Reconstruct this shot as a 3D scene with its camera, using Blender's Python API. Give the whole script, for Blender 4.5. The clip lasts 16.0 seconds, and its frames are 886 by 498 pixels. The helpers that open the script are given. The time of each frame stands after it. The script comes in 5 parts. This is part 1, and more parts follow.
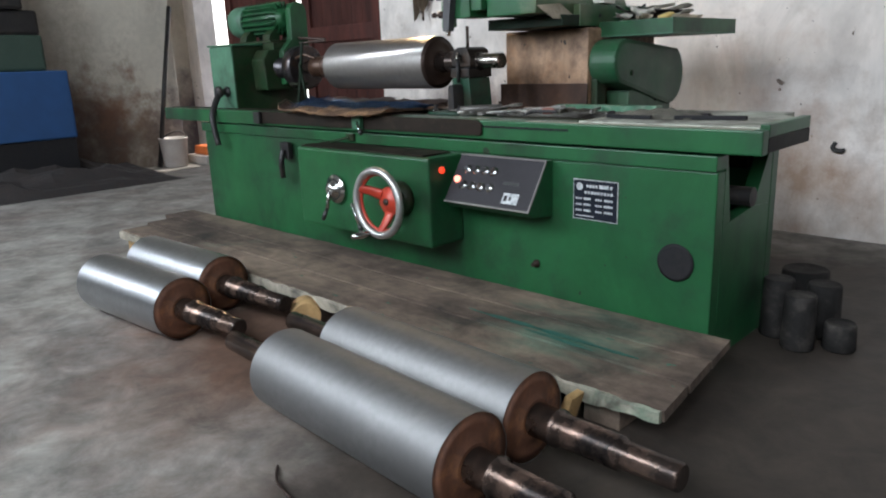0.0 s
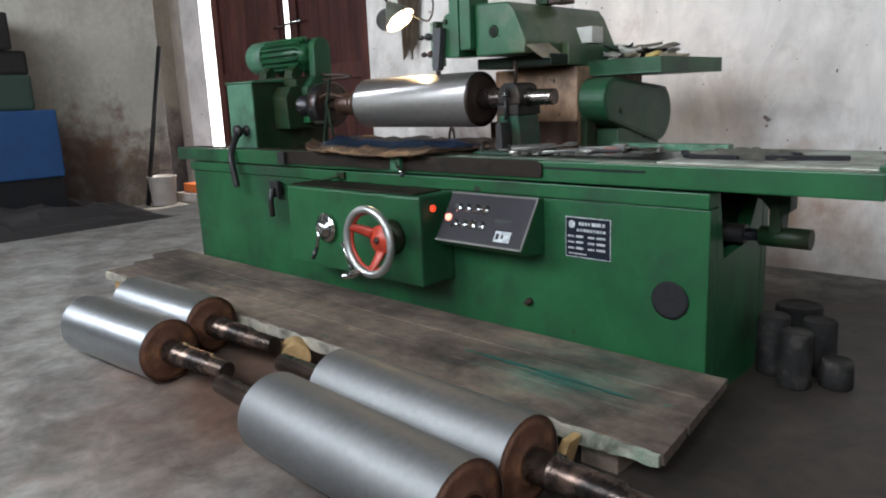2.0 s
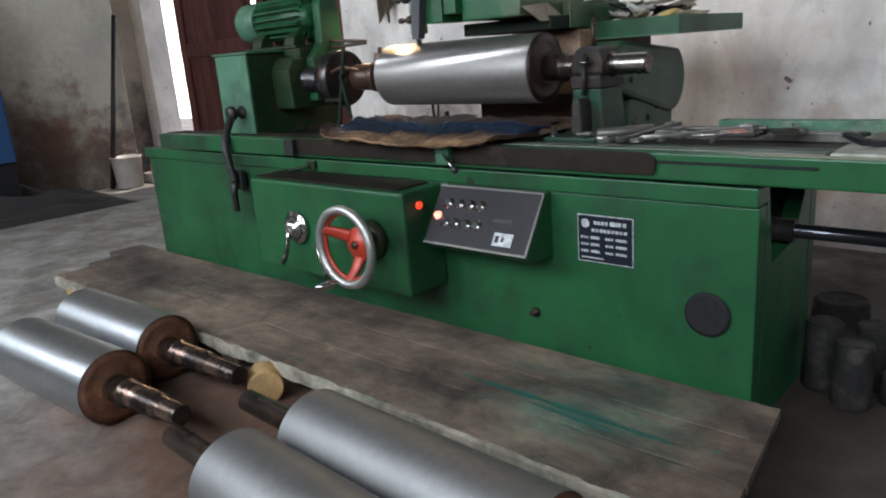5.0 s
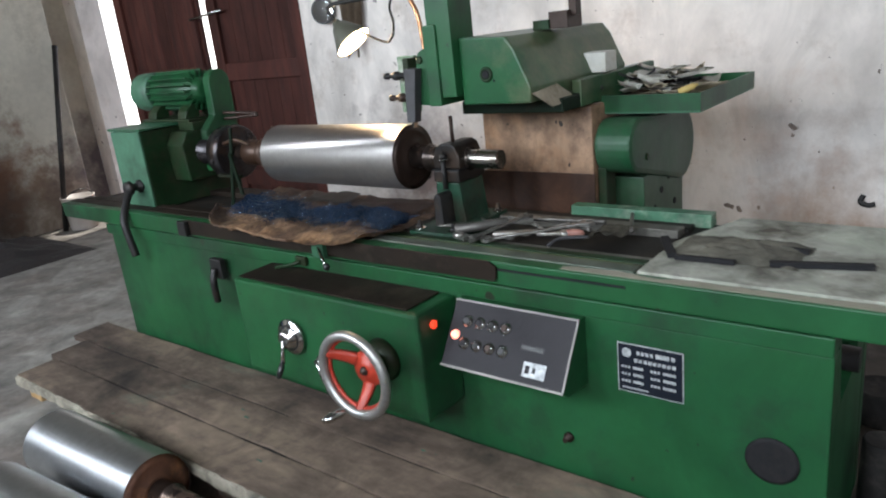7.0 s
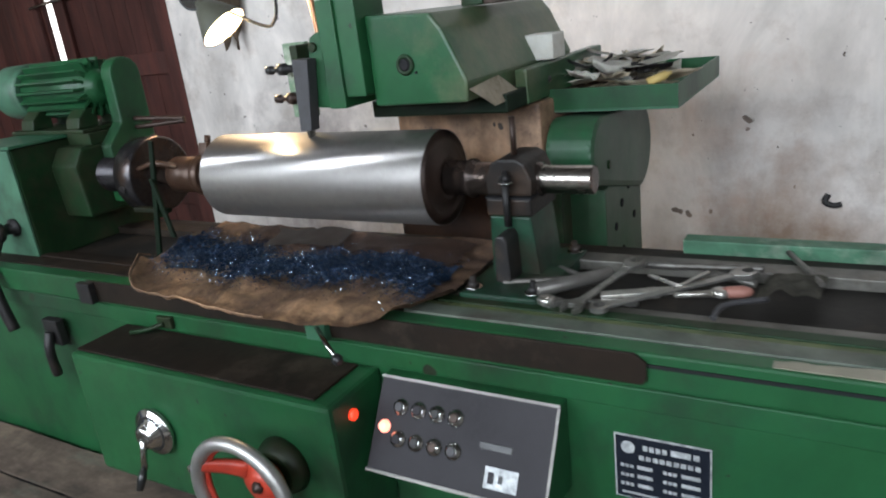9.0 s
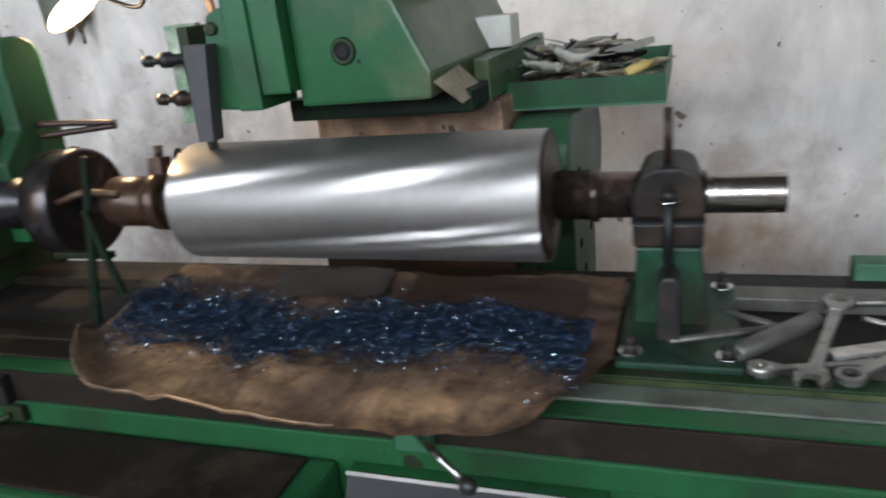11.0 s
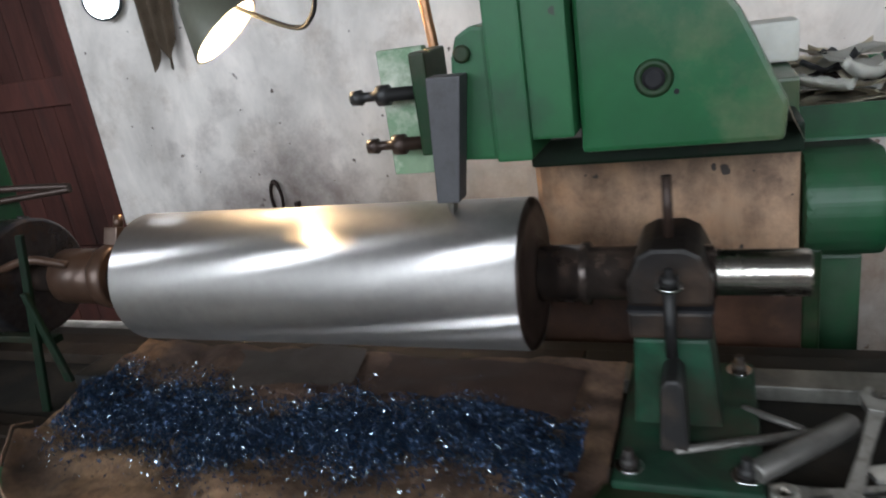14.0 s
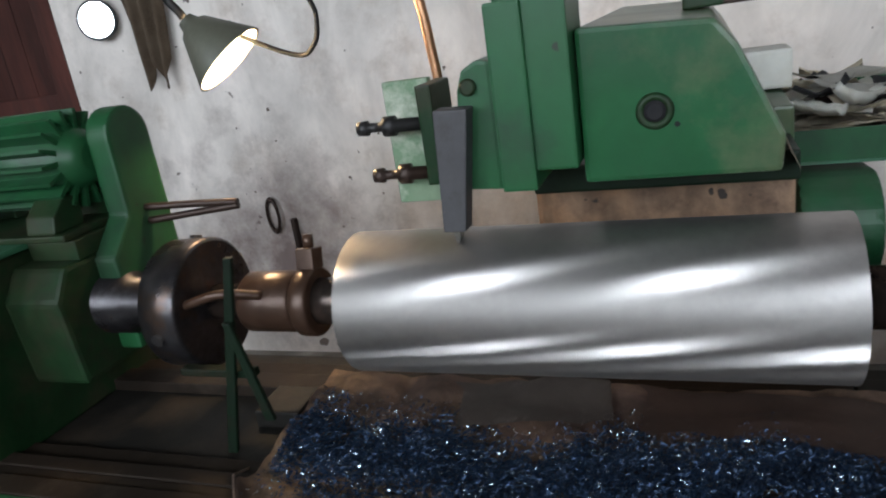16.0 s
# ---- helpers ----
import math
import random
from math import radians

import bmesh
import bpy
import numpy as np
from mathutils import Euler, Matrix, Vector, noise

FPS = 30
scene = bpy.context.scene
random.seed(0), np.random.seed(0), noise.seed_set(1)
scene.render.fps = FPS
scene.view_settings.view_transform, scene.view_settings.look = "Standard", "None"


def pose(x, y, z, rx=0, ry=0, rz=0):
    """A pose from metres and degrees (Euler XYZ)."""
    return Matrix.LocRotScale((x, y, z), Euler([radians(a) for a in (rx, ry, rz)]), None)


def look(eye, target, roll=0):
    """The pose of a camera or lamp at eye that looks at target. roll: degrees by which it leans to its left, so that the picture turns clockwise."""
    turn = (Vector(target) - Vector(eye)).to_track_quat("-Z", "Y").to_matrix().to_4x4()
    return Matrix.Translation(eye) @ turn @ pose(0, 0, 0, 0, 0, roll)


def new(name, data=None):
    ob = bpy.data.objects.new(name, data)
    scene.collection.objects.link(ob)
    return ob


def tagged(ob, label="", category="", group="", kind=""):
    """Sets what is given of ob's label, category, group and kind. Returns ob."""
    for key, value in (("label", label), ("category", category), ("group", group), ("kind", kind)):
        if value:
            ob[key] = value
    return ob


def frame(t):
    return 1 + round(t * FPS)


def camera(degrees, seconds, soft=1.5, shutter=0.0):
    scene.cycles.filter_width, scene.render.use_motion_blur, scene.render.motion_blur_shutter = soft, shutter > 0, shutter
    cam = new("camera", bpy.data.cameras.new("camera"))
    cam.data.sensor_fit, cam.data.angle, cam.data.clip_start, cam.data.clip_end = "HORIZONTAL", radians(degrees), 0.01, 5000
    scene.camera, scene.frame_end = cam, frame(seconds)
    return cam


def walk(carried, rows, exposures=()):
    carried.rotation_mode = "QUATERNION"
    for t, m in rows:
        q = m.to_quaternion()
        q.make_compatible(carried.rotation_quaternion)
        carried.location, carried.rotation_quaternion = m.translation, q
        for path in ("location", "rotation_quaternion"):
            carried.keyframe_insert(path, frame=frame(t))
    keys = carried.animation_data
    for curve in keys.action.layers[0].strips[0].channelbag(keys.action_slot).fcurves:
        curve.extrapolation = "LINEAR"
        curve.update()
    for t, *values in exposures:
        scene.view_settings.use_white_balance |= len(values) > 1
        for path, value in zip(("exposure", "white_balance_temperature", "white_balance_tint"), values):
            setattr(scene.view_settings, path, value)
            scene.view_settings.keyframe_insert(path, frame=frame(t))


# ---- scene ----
cam = camera(63.9, 16.0, soft=2.0, shutter=0.5)
PATH = [
    (0, (0.947, -2.205, 1.038), (-0.415, -0.834, 0.525), -2.2),
    (0.5, (0.945, -2.206, 1.043), (-0.422, -0.828, 0.561), -2.3),
    (1, (0.939, -2.195, 1.056), (-0.424, -0.801, 0.608), -2.8),
    (1.5, (0.925, -2.199, 1.07), (-0.444, -0.801, 0.655), -3.2),
    (2, (0.919, -2.188, 1.045), (-0.435, -0.777, 0.627), -2.4),
    (2.5, (0.926, -2.174, 1.055), (-0.415, -0.754, 0.624), -2.8),
    (3, (0.886, -2.146, 1.066), (-0.459, -0.729, 0.637), -3.7),
    (3.5, (0.805, -2.081, 1.078), (-0.519, -0.649, 0.637), -3.9),
    (3.7, (0.775, -2.044, 1.075), (-0.536, -0.603, 0.622), -4.0),
    (6, (0.437, -1.82, 1.245), (-0.863, -0.419, 0.655), -4.5),
    (6.5, (0.331, -1.809, 1.496), (-0.884, -0.338, 0.896), -6.5),
    (7, (0.261, -1.694, 1.486), (-0.956, -0.221, 0.895), -6.4),
    (7.5, (0.169, -1.496, 1.504), (-1.044, -0.028, 0.895), -6.4),
    (8, (0.089, -1.39, 1.492), (-1.054, 0.128, 0.869), -6.4),
    (8.2, (0.031, -1.36, 1.481), (-1.03, 0.205, 0.83), -6.5),
    (10.3, (-0.373, -0.969, 1.415), (-1.297, 0.7, 0.815), -6.6),
    (10.5, (-0.415, -0.948, 1.42), (-1.282, 0.746, 0.806), -6.1),
    (11, (-0.531, -0.922, 1.404), (-1.179, 0.846, 0.729), -6.4),
    (11.5, (-0.593, -0.898, 1.416), (-1.12, 0.919, 0.768), -6.1),
    (12, (-0.692, -0.933, 1.462), (-1.374, 0.849, 0.862), -7.6),
    (12.5, (-0.726, -0.93, 1.468), (-1.599, 0.769, 0.877), -7.1),
    (13, (-0.836, -0.864, 1.452), (-1.736, 0.822, 0.861), -6.7),
    (13.5, (-1.009, -0.786, 1.467), (-1.766, 0.955, 0.839), -7.9),
    (14, (-1.082, -0.694, 1.458), (-1.797, 1.058, 0.812), -8.6),
    (14.5, (-1.132, -0.567, 1.477), (-1.862, 1.172, 0.81), -9.9),
    (15, (-1.127, -0.566, 1.483), (-1.827, 1.19, 0.829), -8.8),
    (15.5, (-1.124, -0.628, 1.493), (-1.836, 1.129, 0.854), -9.2),
    (16, (-1.098, -0.711, 1.497), (-1.787, 1.059, 0.871), -8.8),
]
walk(cam, [(t, look(eye, target, roll)) for t, eye, target, roll in PATH],
     exposures=[(0, 0.05), (3.5, 0.05), (5.8, -0.2), (6.1, -0.16), (6.6, 0.06), (7.0, 0.07), (10.5, 0.0), (12, -0.12), (13, -0.1), (14.5, -0.25), (16, -0.31)])

# ---- world and light ----
world = bpy.data.worlds.new("sky")
scene.world = world
world.use_nodes = True
wn = world.node_tree
sky = wn.nodes.new("ShaderNodeTexSky")
sky.sky_type = "NISHITA"
sky.sun_disc = False
sky.sun_elevation, sky.sun_rotation = radians(66), radians(-9)
wn.nodes["Background"].inputs[1].default_value = 0.15
wn.links.new(sky.outputs[0], wn.nodes["Background"].inputs[0])


def sun_lamp():
    d = bpy.data.lights.new("sun", "SUN")
    d.energy, d.angle, d.color = 4.0, radians(0.6), (1.0, 0.95, 0.88)
    ob = new("sun", d)
    ob.matrix_world = look((0, 0, 20), (0.2, -1.31, 16.9))


def window_light(m, w, h, power, color=(0.83, 0.925, 1.02)):
    """Daylight of the sky in a window's opening."""
    d = bpy.data.lights.new("window_daylight", "AREA")
    d.shape, d.size, d.size_y, d.energy, d.color = "RECTANGLE", w, h, power, color
    ob = new("window_daylight", d)
    ob.matrix_world = m


sun_lamp()
WIN = [(c - 0.27, c + 0.27) for c in (-5.5, -3.85, -2.2, -0.55, 1.1, 2.75)]
WZ0, WZ1, SOUTH = 1.75, 3.6, -3.9
for a, b in WIN:
    window_light(look(((a + b) / 2, SOUTH - 0.12, (WZ0 + WZ1) / 2), ((a + b) / 2, 0, 1.0)), b - a, WZ1 - WZ0, 95 if b > -3 else 110)


# ---- materials ----
def mat(name, color, rough=0.6, metal=0.0, var=None, scale=6.0, amount=0.5, fine=60.0, bump=0.15, dirt=None, dirt_scale=2.0, dirt_amt=0.5,
        stretch=(1, 1, 1), emit=None, rough_var=0.15, coat=0.0, obrand=0.0, specks=None, stain_shade=None, spec=0.5, mottle=None):
    """A surface with variation at two scales, grime in patches of its own, and fine relief."""
    m = bpy.data.materials.new(name)
    m.use_nodes = True
    n, l = m.node_tree.nodes, m.node_tree.links
    b = n["Principled BSDF"]
    tc = n.new("ShaderNodeTexCoord")
    mp = n.new("ShaderNodeMapping")
    mp.inputs["Scale"].default_value = stretch
    l.new(tc.outputs["Object"], mp.inputs["Vector"])
    src = mp.outputs[0]

    def noise_tex(s, detail=5, rgh=0.6):
        t = n.new("ShaderNodeTexNoise")
        t.inputs["Scale"].default_value, t.inputs["Detail"].default_value, t.inputs["Roughness"].default_value = s, detail, rgh
        l.new(src, t.inputs["Vector"])
        return t.outputs["Fac"]

    def ramp(x, lo, hi):
        r = n.new("ShaderNodeMapRange")
        r.inputs["From Min"].default_value, r.inputs["From Max"].default_value = lo, hi
        l.new(x, r.inputs["Value"])
        return r.outputs["Result"]

    def mix(f, c1, c2, mode="MIX"):
        x = n.new("ShaderNodeMix")
        x.data_type, x.blend_type = "RGBA", mode
        for i, v in ((0, f), (6, c1), (7, c2)):
            if hasattr(v, "is_linked") or hasattr(v, "links"):
                l.new(v, x.inputs[i])
            elif i == 0:
                x.inputs[0].default_value = v
            else:
                x.inputs[i].default_value = (*v, 1)
        return x.outputs[2]

    big, small = noise_tex(scale), noise_tex(fine, 3)
    col = mix(ramp(big, 0.5 - 0.3 * amount, 0.5 + 0.3 * amount), color, var or tuple(c * 0.75 for c in color))
    col = mix(ramp(small, 0.35, 0.75), col, tuple(c * 0.82 for c in color))
    if dirt:
        col = mix(ramp(noise_tex(dirt_scale, 8, 0.7), 0.62 - 0.3 * dirt_amt, 0.78 - 0.2 * dirt_amt), col, dirt)
    if specks:
        col = mix(ramp(noise_tex(11.0, 2, 0.4), 0.756, 0.776), col, specks)
        col = mix(ramp(noise_tex(26.0, 2, 0.4), 0.75, 0.77), col, specks)
    for place, radius, tint in ([stain_shade] if stain_shade and not isinstance(stain_shade, list) else stain_shade or []):
        # a patch of dirt, oil or painted shade that spreads round a place
        sub = n.new("ShaderNodeVectorMath")
        sub.operation = "DISTANCE"
        l.new(tc.outputs["Object"], sub.inputs[0])
        sub.inputs[1].default_value = place
        wob = n.new("ShaderNodeMath")
        wob.operation = "MULTIPLY_ADD"
        l.new(noise_tex(1.6 if radius > 0.5 else 3.5, 7, 0.68), wob.inputs[0])
        wob.inputs[1].default_value = 1.6
        l.new(sub.outputs["Value"], wob.inputs[2])
        col = mix(ramp(wob.outputs[0], radius + 1.15, radius + 0.5), col, tint)
    if mottle:
        # broad uneven lightness: (scale, spread, stretch)
        mm = n.new("ShaderNodeMapping")
        mm.inputs["Scale"].default_value = mottle[2] if len(mottle) > 2 else (1, 1, 1)
        l.new(tc.outputs["Object"], mm.inputs["Vector"])
        t = n.new("ShaderNodeTexNoise")
        t.inputs["Scale"].default_value, t.inputs["Detail"].default_value, t.inputs["Roughness"].default_value, t.inputs["Distortion"].default_value = mottle[0], 9, 0.66, 0.5
        l.new(mm.outputs[0], t.inputs["Vector"])
        v = ramp(t.outputs["Fac"], 0.3, 0.7)
        v.node.inputs["To Min"].default_value, v.node.inputs["To Max"].default_value = 1 - mottle[1], 1 + mottle[1]
        hm = n.new("ShaderNodeHueSaturation")
        l.new(v, hm.inputs["Value"])
        l.new(col, hm.inputs["Color"])
        col = hm.outputs[0]
    if obrand:
        oi = n.new("ShaderNodeObjectInfo")
        hsv = n.new("ShaderNodeHueSaturation")
        l.new(ramp(oi.outputs["Random"], 0, 1), hsv.inputs["Value"])
        hsv.inputs["Value"].links[0].from_node.inputs["To Min"].default_value = 1 - obrand
        hsv.inputs["Value"].links[0].from_node.inputs["To Max"].default_value = 1 + obrand
        l.new(col, hsv.inputs["Color"])
        col = hsv.outputs[0]
    l.new(col, b.inputs["Base Color"])
    rr = n.new("ShaderNodeMapRange")
    rr.inputs["To Min"].default_value, rr.inputs["To Max"].default_value = max(0.03, rough - rough_var), min(1, rough + rough_var)
    l.new(big, rr.inputs["Value"])
    l.new(rr.outputs[0], b.inputs["Roughness"])
    b.inputs["Metallic"].default_value = metal
    b.inputs["Coat Weight"].default_value = coat
    b.inputs["Specular IOR Level"].default_value = spec
    bp = n.new("ShaderNodeBump")
    bp.inputs["Strength"].default_value, bp.inputs["Distance"].default_value = bump, 0.004
    l.new(small, bp.inputs["Height"])
    l.new(bp.outputs[0], b.inputs["Normal"])
    if emit:
        b.inputs["Emission Color"].default_value = (*emit[0], 1)
        b.inputs["Emission Strength"].default_value = emit[1]
    return m


GREEN = mat("green_paint", (0.016, 0.09, 0.031), 0.4, spec=0.35, var=(0.008, 0.055, 0.023), scale=2.2, amount=0.6, fine=24, bump=0.12, dirt=(0.016, 0.032, 0.018), dirt_scale=2.2, dirt_amt=0.42, specks=(0.02, 0.025, 0.015), stain_shade=[((-2.35, 0.0, 0.69), -0.05, (0.012, 0.026, 0.013)), ((-1.6, -0.02, 0.69), -0.05, (0.016, 0.024, 0.013)), ((-0.85, -0.03, 0.75), -0.05, (0.014, 0.024, 0.012))], mottle=(3.0, 0.28, (1, 1, 0.6)))
GREEN2 = mat("green_paint_dusty", (0.03, 0.115, 0.058), 0.5, var=(0.02, 0.085, 0.045), scale=3, fine=40, bump=0.1, dirt=(0.12, 0.125, 0.09), dirt_scale=3, dirt_amt=0.35)
# oily green, darkened further for faces turned from the windows
GREENDARK = mat("green_paint_oily_shaded", (0.008, 0.034, 0.011), 0.45, var=(0.012, 0.018, 0.009), scale=5, fine=50, dirt=(0.03, 0.025, 0.015), dirt_scale=4, dirt_amt=0.5, mottle=(5.0, 0.5), spec=0.22)
DUST = mat("dusty_top", (0.37, 0.36, 0.31), 0.85, var=(0.26, 0.28, 0.22), scale=5, fine=80, dirt=(0.06, 0.05, 0.035), dirt_scale=4, dirt_amt=0.45, mottle=(7.0, 0.4))
PALEDUST = mat("pale_dried_dust", (0.3, 0.27, 0.21), 0.95, var=(0.19, 0.18, 0.13), scale=9)
# oily, with the shadow over the low table parts put into the colour
OILY = mat("oily_shaded_steel", (0.021, 0.014, 0.01), 0.6, 0.0, spec=0.15, var=(0.01, 0.008, 0.006), scale=5, fine=60, dirt=(0.045, 0.033, 0.024), dirt_scale=6, dirt_amt=0.3)
RAIL = mat("worn_rail_steel", (0.16, 0.15, 0.132), 0.5, 0.4, var=(0.1, 0.092, 0.08), scale=6, fine=70, dirt=(0.06, 0.045, 0.03), dirt_scale=5, dirt_amt=0.4, mottle=(6.0, 0.5))
OILBROWN = mat("oil_brown_plate", (0.055, 0.026, 0.016), 0.5, var=(0.025, 0.013, 0.01), scale=4, fine=50, dirt=(0.1, 0.05, 0.025), dirt_scale=5, dirt_amt=0.35, spec=0.3, mottle=(6.0, 0.5))
# green taken near black for the shade under the head; steady post too
SHADEGREEN = mat("shade_black_green_paint", (0.007, 0.018, 0.009), 0.5, var=(0.006, 0.008, 0.006), scale=6, fine=50, dirt=(0.03, 0.02, 0.013), dirt_scale=5, dirt_amt=0.4, spec=0.15)
BLOCKIRON = mat("brown_black_iron", (0.015, 0.011, 0.009), 0.5, 0.0, var=(0.008, 0.006, 0.006), scale=9, fine=60, bump=0.3, dirt=(0.035, 0.021, 0.014), dirt_scale=8, dirt_amt=0.45, spec=0.25, mottle=(8.0, 0.5))
BRONZE = mat("oiled_bronze_brown_iron", (0.085, 0.046, 0.03), 0.34, 0.4, var=(0.045, 0.024, 0.016), scale=10, fine=80, bump=0.2)
GUARDGREEN = mat("dust_covered_green_paint", (0.014, 0.08, 0.03), 0.42, spec=0.35, var=(0.01, 0.055, 0.024), scale=3, fine=30, dirt=(0.03, 0.055, 0.03), dirt_scale=4, dirt_amt=0.4, stain_shade=((-0.79, 1.15, 0.9), 0.2, (0.055, 0.08, 0.055)), mottle=(5.0, 0.25))
GREYCLOTH = mat("grey_rag_cloth", (0.1, 0.092, 0.072), 0.95, var=(0.06, 0.055, 0.042), scale=9, fine=120, bump=0.4, mottle=(12.0, 0.6))
WEIGHTIRON = mat("dusty_black_iron", (0.02, 0.018, 0.017), 0.8, var=(0.012, 0.011, 0.011), scale=9, fine=60, bump=0.4, dirt=(0.055, 0.048, 0.042), dirt_scale=9, dirt_amt=0.4, spec=0.2, mottle=(9.0, 0.6))
# oily deck, darker still in place of a shadow that nothing casts
DECK = mat("oily_shaded_deck", (0.014, 0.012, 0.01), 0.6, var=(0.008, 0.007, 0.006), scale=5, fine=60, dirt=(0.03, 0.021, 0.015), dirt_scale=6, dirt_amt=0.35, spec=0.25)
TOOLGREY = mat("bare_tool_steel", (0.07, 0.068, 0.072), 0.55, 0.3, var=(0.045, 0.042, 0.045), scale=9, fine=70, dirt=(0.03, 0.026, 0.022), dirt_scale=8, dirt_amt=0.35)
FORGED = mat("forged_tool_steel", (0.36, 0.35, 0.33), 0.34, 0.85, var=(0.22, 0.21, 0.195), scale=14, fine=80, bump=0.1, dirt=(0.06, 0.048, 0.036), dirt_scale=12, dirt_amt=0.35)
TOOLBRIGHT = mat("bright_tool_steel", (0.62, 0.6, 0.56), 0.32, 0.8, var=(0.3, 0.28, 0.25), scale=16, dirt=(0.14, 0.1, 0.07), dirt_scale=14, dirt_amt=0.35)
BARSTEEL = mat("dull_bar_steel", (0.19, 0.18, 0.165), 0.42, 0.6, var=(0.09, 0.08, 0.072), scale=10, fine=70, dirt=(0.05, 0.038, 0.03), dirt_scale=9, dirt_amt=0.4)
REDGRIP = mat("faded_red_grip", (0.3, 0.13, 0.1), 0.6, var=(0.2, 0.09, 0.07))
PALEGREEN = mat("pale_green_paint", (0.06, 0.15, 0.09), 0.5, var=(0.035, 0.1, 0.06), scale=5, fine=40, dirt=(0.03, 0.05, 0.03), dirt_scale=5, dirt_amt=0.35, mottle=(6.0, 0.25))
ALU = mat("satin_aluminium", (0.56, 0.55, 0.53), 0.42, 0.9, var=(0.36, 0.35, 0.33), scale=12, dirt=(0.14, 0.12, 0.1), dirt_scale=9, dirt_amt=0.3)
WORNRAIL = mat("worn_green_grey_rail", (0.12, 0.135, 0.11), 0.5, 0.2, var=(0.06, 0.085, 0.06), scale=7, dirt=(0.05, 0.042, 0.032), dirt_scale=6, dirt_amt=0.45, mottle=(8.0, 0.4))
TEALPAINT = mat("spilt_teal_paint", (0.02, 0.105, 0.08), 0.6, var=(0.03, 0.07, 0.055), scale=20)
CHIPLEDGE = mat("scuffed_green_ledge", (0.05, 0.15, 0.085), 0.6, var=(0.03, 0.09, 0.05), scale=8, dirt=(0.22, 0.26, 0.2), dirt_scale=7, dirt_amt=0.35, mottle=(9.0, 0.4))
CHIPPED = mat("chipped_pale_green_paint", (0.17, 0.24, 0.15), 0.7, var=(0.07, 0.16, 0.08), scale=9, fine=50, bump=0.3, dirt=(0.5, 0.5, 0.42), dirt_scale=9, dirt_amt=0.42)
OLIVE = mat("yellow_green_paint", (0.1, 0.13, 0.045), 0.55, var=(0.05, 0.07, 0.03), scale=12, dirt=(0.03, 0.027, 0.018), dirt_scale=9, dirt_amt=0.5)
CHUCKIRON = mat("oiled_chuck_steel", (0.085, 0.08, 0.085), 0.3, 0.85, var=(0.04, 0.036, 0.038), scale=9, fine=70, bump=0.1, dirt=(0.12, 0.065, 0.035), dirt_scale=7, dirt_amt=0.35, mottle=(9.0, 0.5))
POSTGREEN = mat("worn_oily_green_paint", (0.011, 0.05, 0.027), 0.45, var=(0.018, 0.032, 0.022), scale=7, amount=0.4, fine=50, dirt=(0.028, 0.025, 0.017), dirt_scale=6, dirt_amt=0.5, spec=0.25, mottle=(9.0, 0.5))
# black iron; also paints the shade of bores, slots and gaps
DARKHOLE = mat("black_iron_hole_shade", (0.013, 0.013, 0.015), 0.75, var=(0.02, 0.018, 0.018), spec=0.2)
RUST = mat("rusty_steel", (0.14, 0.055, 0.028), 0.75, 0.2, var=(0.07, 0.03, 0.02), scale=12, fine=90, bump=0.3, dirt=(0.24, 0.1, 0.04), dirt_scale=9, dirt_amt=0.35, mottle=(8.0, 0.5))
RUSTDARK = mat("brown_iron", (0.05, 0.03, 0.023), 0.45, 0.5, var=(0.024, 0.015, 0.012), scale=10, fine=80, bump=0.2)
GREASE = mat("greased_steel", (0.07, 0.052, 0.044), 0.24, 0.7, var=(0.016, 0.013, 0.013), scale=7, amount=0.3, fine=60, dirt=(0.2, 0.13, 0.1), dirt_scale=10, dirt_amt=0.38, mottle=(9.0, 0.5))
BRIGHT = mat("bright_shaft", (0.45, 0.42, 0.38), 0.25, 1.0, var=(0.28, 0.25, 0.22), scale=20, fine=80, dirt=(0.2, 0.12, 0.08), dirt_scale=12, dirt_amt=0.3)
PISTON = mat("oiled_piston_steel", (0.09, 0.095, 0.105), 0.2, 0.9, var=(0.05, 0.055, 0.06), scale=12)
CHROME = mat("chrome", (0.62, 0.62, 0.6), 0.18, 1.0, var=(0.45, 0.44, 0.42), scale=10, fine=70, bump=0.03)
HEADGREEN = mat("dusty_head_paint", (0.013, 0.08, 0.028), 0.34, spec=0.35, var=(0.007, 0.05, 0.021), scale=3, fine=30, bump=0.12, dirt=(0.02, 0.05, 0.024), dirt_scale=4, dirt_amt=0.35, stain_shade=((-0.95, 0.7, 1.52), 0.12, (0.15, 0.135, 0.08)), mottle=(5.0, 0.2))
RUBBER = mat("black_rubber", (0.012, 0.012, 0.012), 0.75, spec=0.2)
BLACK = mat("black_plastic", (0.02, 0.02, 0.02), 0.35)
RED = mat("red_paint", (0.46, 0.045, 0.022), 0.4, var=(0.3, 0.028, 0.016), scale=8)
IRON = mat("dark_cast_iron", (0.022, 0.02, 0.02), 0.5, 0.3, var=(0.012, 0.011, 0.011), scale=8, fine=70, dirt=(0.06, 0.042, 0.032), dirt_scale=7, dirt_amt=0.35)
PANEL = mat("brushed_grey_panel", (0.034, 0.031, 0.035), 0.6, 0.2, spec=0.3, var=(0.024, 0.021, 0.024), scale=4, fine=80, bump=0.05)
PANELEDGE = mat("bare_panel_edge", (0.2, 0.19, 0.175), 0.45, 0.6)
PLATE = mat("black_nameplate", (0.008, 0.01, 0.016), 0.6, var=(0.014, 0.018, 0.028), spec=0.15)
